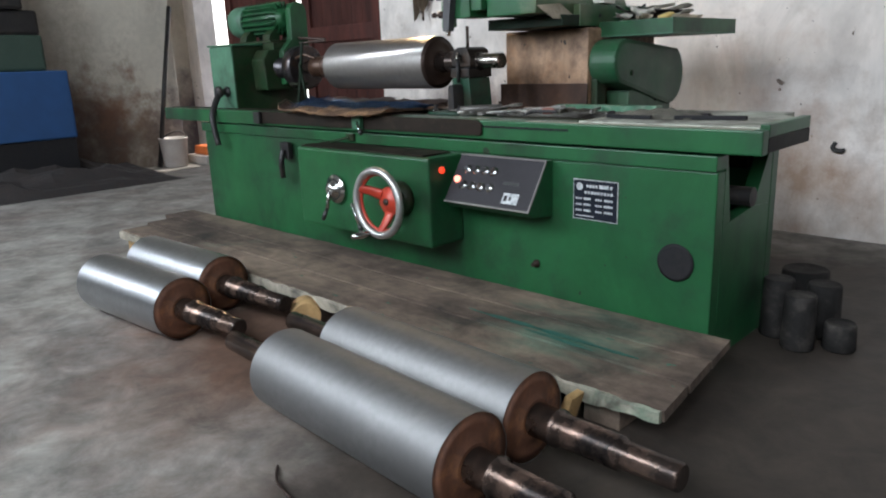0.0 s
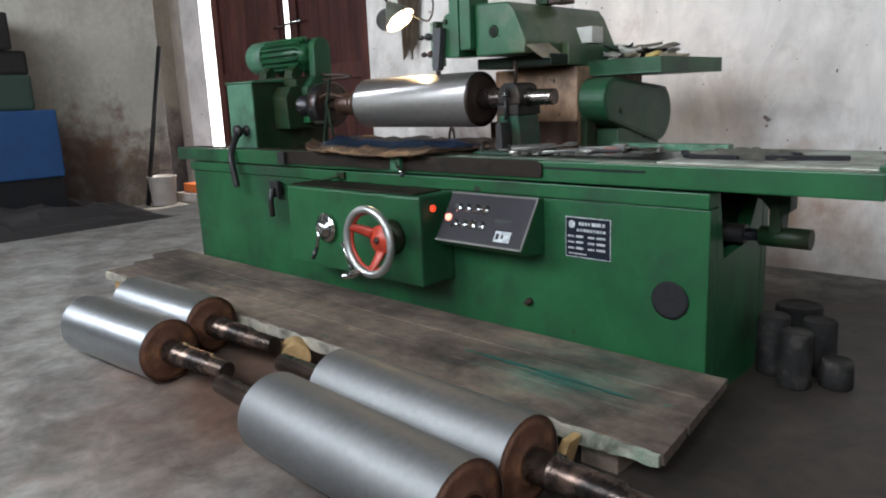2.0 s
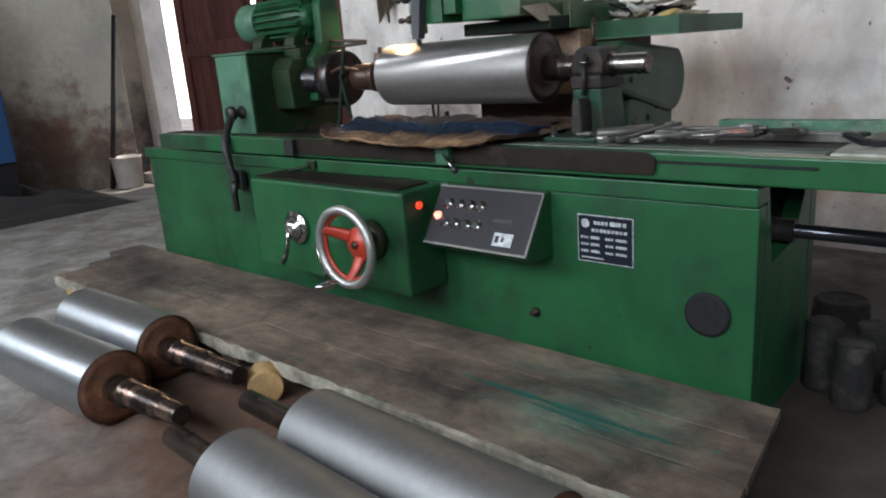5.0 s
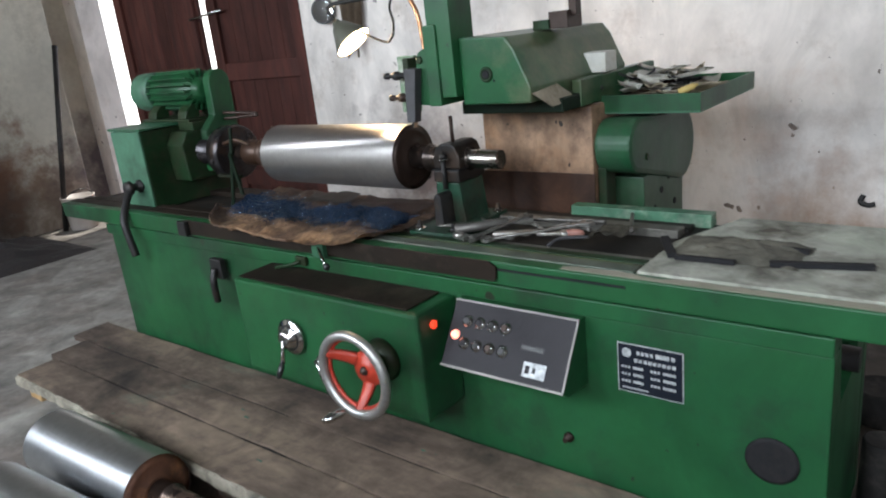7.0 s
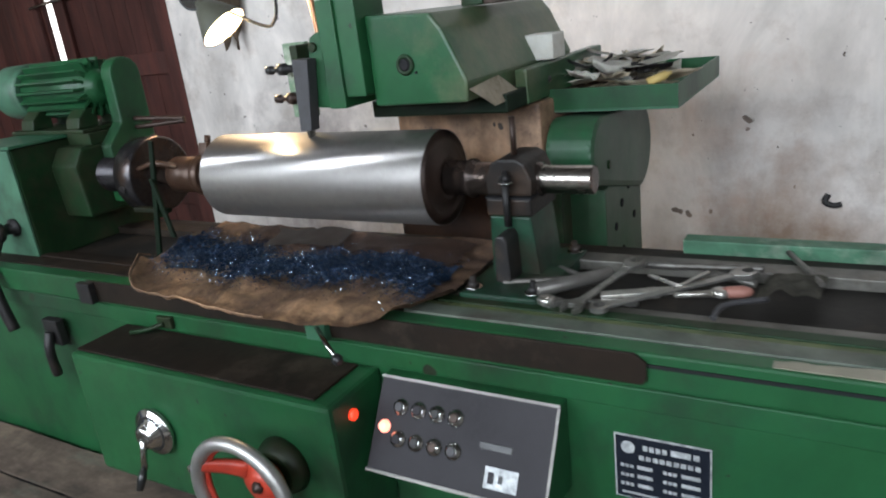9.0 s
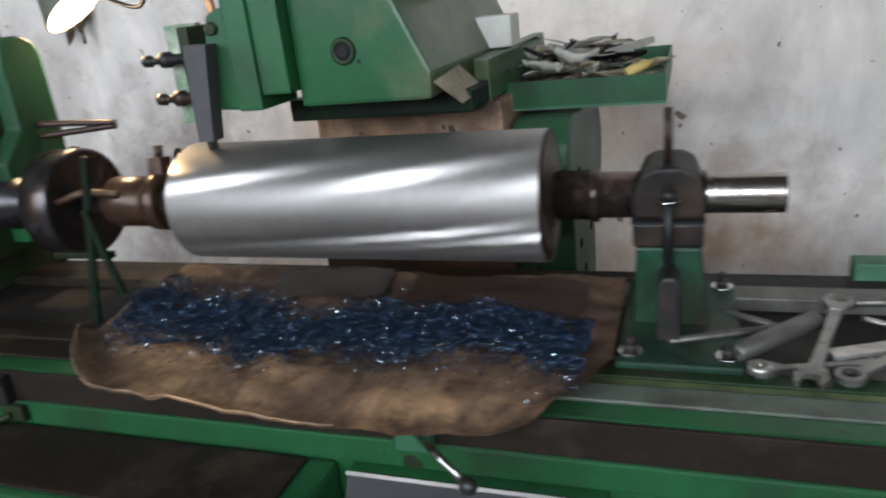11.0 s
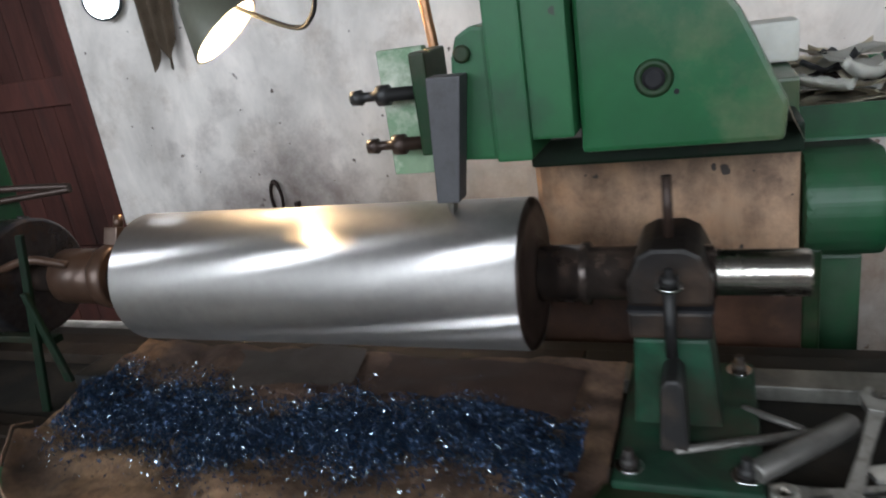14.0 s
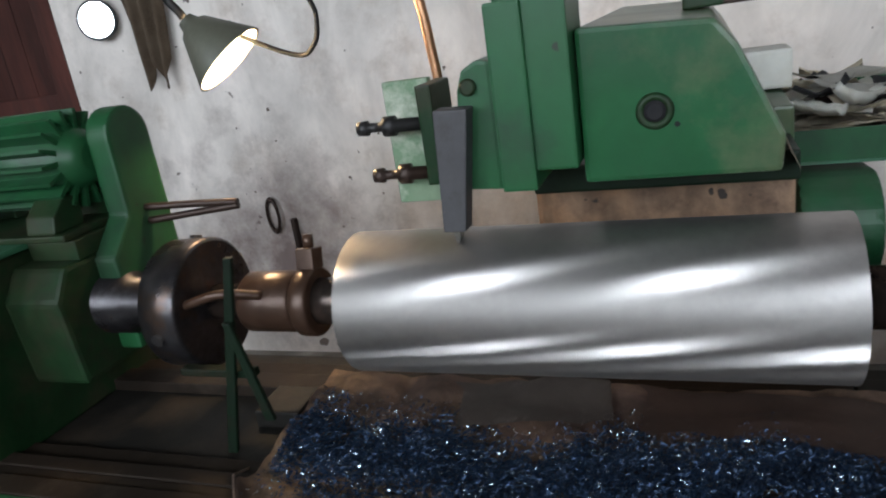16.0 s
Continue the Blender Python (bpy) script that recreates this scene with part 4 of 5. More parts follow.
def build_headstock():
    T = 0.776
    bm = B()
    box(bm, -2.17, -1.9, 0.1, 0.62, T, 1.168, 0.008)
    part("casing", bm, GREENDARK, headstock, "oily green casing, darkened further for its shaded side")
    # same paint as the casing; its window light is put into the colour
    bm = B()
    box(bm, -2.168, -1.902, 0.092, 0.0995, T + 0.01, 1.166, 0.002)
    part("front_plate", bm, PALEGREEN, headstock, "paler green front, lightened as the side that faces the windows")
    bm = B()
    box(bm, -2.19, -1.885, 0.09, 0.63, 1.169, 1.18, 0.003)
    part("casing_lid", bm, GREEN2, headstock)
    bm = B()
    lathe(bm, [(0, 0.09), (0.05, 0.09), (0.06, 0.066), (0.2, 0.064), (0.205, 0.052), (0.315, 0.05)], Matrix.Translation((-1.899, 0.35, 1.028)), 36)
    part("spindle_nose", bm, CHUCKIRON, headstock)
    bm = B()
    lathe(bm, [(0, 0.115), (0.003, 0.122), (0.006, 0.126), (0.08, 0.127), (0.083, 0.125), (0.086, 0.12)], Matrix.Translation((-1.584, 0.35, 1.028)), 48)
    hb = B()
    prism(hb, ((0.23, 0.9), (0.22, 1.08), (0.26, 1.14), (0.48, 1.14), (0.48, 0.9)), "x", -1.8995, -1.757, 0.01)
    part("spindle_housing", hb, GREENDARK, headstock)
    chuck = part("chuck", bm, CHUCKIRON, headstock, "dark oiled steel chuck with worn bright rims")
    for k in range(3):
        a = radians(70 + 120 * k)
        d = Vector((0, math.cos(a), math.sin(a)))
        bm = B()
        rod(bm, Vector((-1.545, 0.35, 1.028)) + d * 0.12, Vector((-1.545, 0.35, 1.028)) + d * 0.132, 0.012, seg=12)
        part("chuck_screw", bm, IRON, chuck)
    # motor along x on its foot, with fins and belt guard
    ym, zm = 0.41, 1.325
    m = Matrix.Translation((0, ym, zm))
    bm = B()
    lathe(bm, [(-2.14, 0.078), (-1.8, 0.072), (-1.79, 0.06), (-1.77, 0.05), (-1.757, 0.03)], m, 36)
    motor = part("motor", bm, GREEN, headstock, "green finned electric motor")
    bm = B()
    lathe(bm, [(-2.302, 0.05), (-2.3, 0.09), (-2.288, 0.099), (-2.15, 0.101), (-2.139, 0.094)], m, 36)
    part("fan_cowl", bm, PALEGREEN, motor, "smooth paler green fan cowl")
    bm = B()
    lathe(bm, [(-2.31, 0.0), (-2.308, 0.07), (-2.3025, 0.082)], m, 32)
    part("fan_cover", bm, DUST, motor, "dusty grey fan grille")
    for k in range(18):
        a = 2 * math.pi * k / 18
        d, e = Vector((0, math.cos(a), math.sin(a))), Vector((0, -math.sin(a), math.cos(a)))
        bm = B()
        vs = []
        for x in (-2.134, -1.79):
            for r, w in ((0.056, 0.0055), (0.1, 0.0035)):
                for q in (-1, 1):
                    vs.append(bm.verts.new(Vector((x, ym, zm)) + d * r + e * w * q))
        for q in ((0, 1, 3, 2), (4, 6, 7, 5), (0, 4, 5, 1), (2, 3, 7, 6), (0, 2, 6, 4), (1, 5, 7, 3)):
            bm.faces.new([vs[i] for i in q])
        part("fin", bm, GREEN, motor)
    bm = B()
    box(bm, -2.05, -1.93, ym + 0.07, ym + 0.14, 1.3, 1.36, 0.008)
    part("terminal_box", bm, GREEN2, motor)
    bm = B()
    box(bm, -2.2, -1.77, ym - 0.12, ym + 0.12, 1.181, 1.195, 0.004)
    for x in (-2.14, -1.87):
        prism(bm, ((ym - 0.115, 1.1955), (ym - 0.035, 1.1955), (ym - 0.03, 1.258), (ym - 0.07, 1.262), (ym - 0.105, 1.23)), "x", x, x + 0.075, 0.005)
        box(bm, x, x + 0.075, ym + 0.03, ym + 0.1, 1.196, 1.25, 0.004)
    part("motor_foot", bm, GREENDARK, headstock)
    bm = B()
    yg = 0.46
    pts = [(yg + 0.06 * math.cos(radians(a)), 1.356 + 0.06 * math.sin(radians(a))) for a in range(0, 181, 15)]
    prism(bm, pts + [(yg - 0.062, 1.2), (yg - 0.13, 1.13), (yg - 0.13, 0.93), (yg + 0.062, 0.93)], "x", -1.756, -1.7, 0.008)
    part("belt_guard", bm, GREEN, headstock)
    bm = B()
    box(bm, -1.883, -1.757, 0.3, 0.55, 1.14, 1.18, 0.003)
    part("guard_shelf", bm, GREENDARK, headstock)
    # knob and lever on the front
    bm = B()
    lathe(bm, [(0, 0.03), (0.02, 0.032), (0.022, 0.02), (0.06, 0.018), (0.062, 0.036), (0.085, 0.034), (0.09, 0.01)], aim((-1.99, 0.1, 0.9), (-1.99, -1, 0.9)), 20)
    part("clamp_knob", bm, IRON, headstock)
    bm = B()
    tube(bm, curve_pts([(-1.99, 0.03, 0.89), (-1.965, -0.02, 0.83), (-1.935, -0.062, 0.76), (-1.915, -0.066, 0.67), (-1.9, -0.062, 0.59)]), 0.019)
    part("clamp_lever", bm, IRON, headstock, "black oily clamp lever")
    bm = B()
    tube(bm, curve_pts([(-1.702, 0.45, 1.202), (-1.6, 0.48, 1.195), (-1.51, 0.505, 1.187)]), 0.008)
    tube(bm, curve_pts([(-1.702, 0.45, 1.172), (-1.6, 0.48, 1.176), (-1.51, 0.505, 1.18)]), 0.008)
    part("belt_tension_rod", bm, RUSTDARK, headstock)
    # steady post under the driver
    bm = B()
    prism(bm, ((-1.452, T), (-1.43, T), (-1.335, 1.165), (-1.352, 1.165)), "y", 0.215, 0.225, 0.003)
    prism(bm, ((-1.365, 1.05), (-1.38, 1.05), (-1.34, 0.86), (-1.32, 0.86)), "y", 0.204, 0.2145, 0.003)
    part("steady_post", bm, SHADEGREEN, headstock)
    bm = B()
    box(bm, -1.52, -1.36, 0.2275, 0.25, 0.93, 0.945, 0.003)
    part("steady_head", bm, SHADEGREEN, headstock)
    bm = B()
    box(bm, -1.44, -1.34, 0.3, 0.4, T, 0.815, 0.006)
    part("steady_foot", bm, DECK, headstock)


build_headstock()

AXIS = Vector((0, 0.35, 1.028))


def roll_parts(parent, steel, end_mat, left_tip, right_tip, R=0.125, left=-1.175, right=-0.40):
    """A flour-mill style roll: ground barrel, rusty end faces, stepped journals. The x axis is the roll's own."""
    bm = B()
    lathe(bm, [(left, R), (right, R)], seg=96, caps=False)
    part("barrel", bm, steel, parent, "finely ground bright steel barrel")
    for a, s in ((left, -1), (right, 1)):
        bm = B()
        lathe(bm, [(a - s * 0.012, R - 0.002), (a - s * 0.001, R - 0.002)], seg=48)
        lathe(bm, [(a - s * 0.0005, R - 0.003), (a + s * 0.002, R - 0.03), (a + s * 0.003, 0.062), (a + s * 0.012, 0.055)], seg=48)
        part("end_face", bm, end_mat, parent, "rust-brown end face")
    bm = B()
    lathe(bm, [(right + 0.01, 0.046), (right + 0.075, 0.046), (right + 0.078, 0.05), (right + 0.09, 0.05), (right + 0.093, 0.042), (right + 0.27, 0.042), (right + 0.275, 0.034), (right_tip - 0.004, 0.034), (right_tip, 0.03)], seg=32)
    part("journal", bm, GREASE, parent)
    bm = B()
    lathe(bm, [(left - 0.01, 0.044), (left - 0.09, 0.044), (left - 0.095, 0.036), (left_tip + 0.004, 0.034), (left_tip, 0.03)], seg=32)
    part("journal", bm, GREASE, parent)


roll = thing("steel_roll", "bright fluted steel roll mounted between headstock and tailstock", "roll")
roll_parts(roll, ROLLSTEEL, RUSTDARK, -1.5, 0.0)


def roll_extras():
    bm = B()
    lathe(bm, [(-1.30, 0.062), (-1.295, 0.066), (-1.27, 0.066), (-1.265, 0.06)], seg=28)
    box(bm, -1.30, -1.265, -0.02, 0.02, 0.06, 0.1, 0.003)
    rod(bm, (-1.282, 0, 0.1), (-1.282, 0, 0.125), 0.01)
    lathe(bm, [(-1.42, 0.05), (-1.41, 0.058), (-1.31, 0.058), (-1.305, 0.05)], seg=28)
    tube(bm, curve_pts([(-1.36, -0.05, 0.02), (-1.42, -0.09, 0.03), (-1.5, -0.09, 0.01)]), 0.009)
    part("driving_dog", bm, BRONZE, roll, "brown iron driving dog clamped on the journal")
    bm = B()
    lathe(bm, [(-0.145, 0.0345), (-0.002, 0.0345)], seg=32, caps=False)
    part("polished_end", bm, BRIGHT, roll, "polished shaft end")


roll_extras()

tailstock = thing("tailstock", "green tailstock post with a dark split bearing block", "tailstock")


def build_tailstock():
    T = 0.776
    bm = B()
    prism(bm, ((-0.25, T), (-0.115, T), (-0.123, 0.83), (-0.136, 0.955), (-0.242, 0.955), (-0.246, 0.83)), "y", 0.272, 0.42, 0.006)
    part("post", bm, POSTGREEN, tailstock)
    bm = B()
    prism(bm, ((-0.206, 0.812), (-0.166, 0.812), (-0.17, 0.915), (-0.178, 0.928), (-0.194, 0.928), (-0.202, 0.915)), "y", 0.2, 0.2715, 0.005)
    part("rib", bm, IRON, tailstock, "dark worn front rib")
    bm = B()
    box(bm, -0.268, -0.07, 0.125, 0.47, T, 0.812, 0.006)
    part("base", bm, POSTGREEN, tailstock)
    bm = B()
    box(bm, -0.247, -0.131, 0.27, 0.43, 0.956, 0.998, 0.005)
    part("lower_block", bm, BLOCKIRON, tailstock)
    # octagonal bearing cap
    bm = B()
    prism(bm, ((-0.247, 1.003), (-0.131, 1.003), (-0.129, 1.042), (-0.146, 1.082), (-0.167, 1.093), (-0.211, 1.093), (-0.232, 1.082), (-0.249, 1.042)), "y", 0.278, 0.422, 0.007)
    part("bearing_cap", bm, BLOCKIRON, tailstock, "oil-black octagonal bearing cap")
    bm = B()
    box(bm, -0.249, -0.129, 0.268, 0.432, 0.9985, 1.0025)
    part("gap", bm, DARKHOLE, tailstock)
    # swing bolt in its slot, with washer and nut
    bm = B()
    rod(bm, (-0.188, 0.258, 0.935), (-0.188, 0.258, 1.04), 0.0085, seg=12)
    part("swing_bolt", bm, IRON, tailstock)
    bm = B()
    lathe(bm, [(0, 0.02), (0.003, 0.0205), (0.005, 0.02)], aim((-0.188, 0.262, 1.04), (-0.188, 0.262, 1.1)), 20)
    part("washer", bm, CHROME, tailstock)
    bm = B()
    lathe(bm, [(0, 0.014), (0.012, 0.014), (0.013, 0.007), (0.024, 0.006)], aim((-0.188, 0.262, 1.0455), (-0.188, 0.262, 1.1)), 6)
    part("nut", bm, IRON, tailstock)
    bm = B()
    rod(bm, (-0.19, 0.33, 1.09), (-0.19, 0.33, 1.185), 0.0075, seg=10)
    part("pin", bm, RUSTDARK, tailstock, "upright rusty steel pin")
    bm = B()
    lathe(bm, [(0, 0.014), (0.012, 0.014), (0.014, 0.009), (0.028, 0.009)], aim((-0.132, 0.36, 1.045), (-0.09, 0.36, 1.057)), 12)
    part("hinge_knob", bm, BLOCKIRON, tailstock)
    for x, y in ((-0.245, 0.16), (-0.093, 0.16), (-0.093, 0.44), (-0.245, 0.44)):
        bm = B()
        lathe(bm, [(0, 0.02), (0.003, 0.02)], aim((x, y, 0.812), (x, y, 1)), 20)
        w = part("washer", bm, CHROME, tailstock)
        bm = B()
        lathe(bm, [(0, 0.013), (0.011, 0.013), (0.012, 0.008), (0.026, 0.008)], aim((x, y, 0.815), (x, y, 1)), 6)
        part("base_bolt", bm, IRON, w)


build_tailstock()


def sheet_front(u):
    """The sheet's front edge, rounded towards its ends."""
    return -0.078 - 0.018 * min(1.0, max(0.0, (u - 0.2) / 0.4)) - 0.02 * math.sin(3 * u) + 0.13 * max(0, 1 - u / 0.16) ** 2 + 0.19 * max(0, (u - 0.82) / 0.18) ** 2.6


def build_cardboard():
    """Limp oily cardboard with a curled rim that catches the swarf."""
    nx, ny = 90, 40
    bm = B()
    grid = []
    for i in range(nx + 1):
        u = i / nx
        row = []
        for j in range(ny + 1):
            v = j / ny
            x = -1.30 + 1.03 * u
            front = sheet_front(u)
            y = front + (0.40 - front) * v
            z = 0.82 + 0.014 * noise.noise((x * 4, y * 5, 0)) + 0.019 * abs(noise.noise((x * 9, y * 12, 4))) + 0.003 * noise.noise((x * 19, y * 23, 6)) + 0.004 * noise.noise((x * 30, y * 30, 7)) + 0.05 * max(0, v - 0.6) - 0.035 * max(0, 0.25 - v) * 4 * 0.35
            z += 0.018 * max(0, 0.12 - u) * 8 + 0.02 * math.exp(-((v - 0.0) / 0.05) ** 2)
            row.append(bm.verts.new((x, y, max(z, 0.812) - 0.4 * max(0.0, -0.045 - y))))
        grid.append(row)
    for i in range(nx):
        for j in range(ny):
            bm.faces.new((grid[i][j], grid[i + 1][j], grid[i + 1][j + 1], grid[i][j + 1])).smooth = True
    fs = list(bm.faces)
    bmesh.ops.solidify(bm, geom=fs, thickness=0.004)
    ob = solid("cardboard_sheet", bm, CARD, "limp oil-soaked cardboard sheet on the sliding table, its back darkened for the roll's shade", "cardboard")
    return ob


def card_z(x, y):
    u = (x + 1.30) / 1.03
    front = sheet_front(u)
    v = (y - front) / (0.40 - front)
    z = 0.82 + 0.014 * noise.noise((x * 4, y * 5, 0)) + 0.019 * abs(noise.noise((x * 9, y * 12, 4))) + 0.003 * noise.noise((x * 19, y * 23, 6)) + 0.004 * noise.noise((x * 30, y * 30, 7)) + 0.05 * max(0, v - 0.6) - 0.035 * max(0, 0.25 - v) * 1.4
    z += 0.018 * max(0, 0.12 - u) * 8 + 0.02 * math.exp(-((v - 0.0) / 0.05) ** 2)
    return max(z, 0.812) - 0.4 * max(0.0, -0.045 - y) + 0.004


cardboard = build_cardboard()


def build_board_scraps():
    """Flat pieces of board lying on the back of the sheet."""
    o = []
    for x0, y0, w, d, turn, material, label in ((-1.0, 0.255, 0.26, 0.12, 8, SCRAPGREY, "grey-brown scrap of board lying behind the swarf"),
                                                (-0.7, 0.27, 0.36, 0.115, -4, SCRAPBROWN, "oil-brown scrap of board behind the swarf, darkened for the roll's shade")):
        n, k = 16, 6
        ca, sa = math.cos(radians(turn)), math.sin(radians(turn))
        bm = B()
        g = []
        for i in range(n + 1):
            row = []
            for j in range(k + 1):
                a, b = w * i / n - 0.02 * (j == k) * (i % 5 == 0), d * j / k
                x, y = x0 + a * ca - b * sa, y0 + a * sa + b * ca
                row.append(bm.verts.new((x, min(y, 0.395), card_z(x, min(y, 0.395)) + 0.006 + 0.003 * noise.noise((x * 20, y * 20, 1)))))
            g.append(row)
        for i in range(n):
            for j in range(k):
                bm.faces.new((g[i][j], g[i + 1][j], g[i + 1][j + 1], g[i][j + 1])).smooth = True
        bmesh.ops.solidify(bm, geom=list(bm.faces), thickness=0.003)
        o.append(solid("board_scrap", bm, material, label, "cardboard", "board scraps on the sheet"))
    return o


board_scraps = build_board_scraps()


def build_rim():
    pts = []
    for k in range(34):
        u = k / 33 * 0.62
        x = -1.30 + 1.03 * u
        front = sheet_front(u)
        pts.append((x, front - 0.003, card_z(x, front) + 0.004))
    bm = tube(B(), [(-1.305, 0.09, card_z(-1.29, 0.09) + 0.006), *pts], 0.0022, 8)
    part("rim", bm, CARD, cardboard, "pale curled edge")


build_rim()


def build_chips():
    """Blue swarf heaped in a drift along the cardboard, with bright flakes in it."""
    rng = random.Random(4)

    def scatter(name, count, spread, size, material, label):
        bm = B()
        for _ in range(count):
            x = rng.uniform(-1.28, -0.31)
            mid = 0.155 + 0.025 * math.sin(9 * x) + 0.02 * math.sin(23 * x)
            y = rng.gauss(mid, spread)
            if not -0.03 < y < 0.33 or noise.noise((x * 24, y * 34, 2)) < -0.42 - 0.3 * (material is CHIPSILVER) + rng.uniform(-0.15, 0.15):
                continue
            h = 0.016 * math.exp(-((y - mid) / 0.06) ** 2)
            z = card_z(x, y) + rng.uniform(0.001, 0.003 + h)
            s = size * rng.uniform(0.6, 1.5)
            q = Euler((rng.uniform(-0.9, 0.9), rng.uniform(-0.9, 0.9), rng.uniform(0, 6.3))).to_matrix()
            c = Vector((x, y, z))
            vs = [bm.verts.new(c + q @ Vector(p) * s) for p in ((-1, -0.3, 0), (0.2, -0.35, 0.35), (1, 0.1, 0.1), (0.1, 0.35, 0.3))]
            bm.faces.new(vs)
        return solid(name, bm, material, label, "swarf", kind="stuff")
    a = scatter("blue_swarf", 40000, 0.05, 0.0038, CHIPBLUE, "drift of fine blue steel swarf on the cardboard")
    b = scatter("bright_swarf", 9000, 0.07, 0.0026, CHIPSILVER, "scattered bright steel flakes among the blue swarf")
    return a, b


blue_swarf, bright_swarf = build_chips()


def bar(name, label, p, q, r):
    """A round bar lying from p to q, with broken edges."""
    n = (Vector(q) - Vector(p)).length
    bm = lathe(B(), [(0, r * 0.8), (0.004, r), (n - 0.004, r), (n, r * 0.8)], aim(p, q), 14)
    return solid(name, bm, BARSTEEL, label, "tool", "tools on the table")


def spanner(name, label, p, q, w, ends):
    """A flat forged spanner from p to q: narrow waisted shank; each end an open jaw or a ring."""
    p, q = Vector(p), Vector(q)
    n = (q - p).length
    bm = B()
    prism(bm, ((0.0, -w), (n * 0.5, -w * 0.72), (n, -w), (n, w), (n * 0.5, w * 0.72), (0.0, w)), "z", -0.0035, 0.0035, 0.0015)
    for x, s, kind in ((0.0, -1, ends[0]), (n, 1, ends[1])):
        if kind == "ring":
            seg, ro, ri = 24, w * 2.0, w * 1.25
            c = x + s * ro * 0.8
            loops = [[bm.verts.new((c + r * math.cos(2 * math.pi * k / seg), r * math.sin(2 * math.pi * k / seg), z)) for k in range(seg)] for r, z in ((ri, -0.006), (ri, 0.006), (ro, 0.005), (ro, -0.006))]
            for a, b in zip(loops, loops[1:] + loops[:1]):
                for k in range(seg):
                    bm.faces.new((a[k], a[(k + 1) % seg], b[(k + 1) % seg], b[k]))
        else:
            h = w * 2.3
            ring = [(x - s * 0.012, -w), (x + s * h * 0.2, -h * 0.85), (x + s * h * 0.8, -h * 1.05), (x + s * h * 1.7, -h * 0.75), (x + s * h * 1.6, -h * 0.5), (x + s * h * 0.75, -h * 0.5),
                    (x + s * h * 0.6, 0), (x + s * h * 0.75, h * 0.5), (x + s * h * 1.75, h * 0.5), (x + s * h * 1.7, h * 0.8), (x + s * h * 0.8, h * 1.05), (x + s * h * 0.2, h * 0.85), (x - s * 0.012, w)]
            prism(bm, ring, "z", -0.006, 0.006, 0.0012)
    bm.transform(aim(p, q))
    return solid(name, bm, FORGED, label, "spanner", "tools on the table")


def bent(name, label, pts, r, material):
    return solid(name, tube(B(), curve_pts(pts, 6), r, 8), material, label, "tool", "tools on the table")


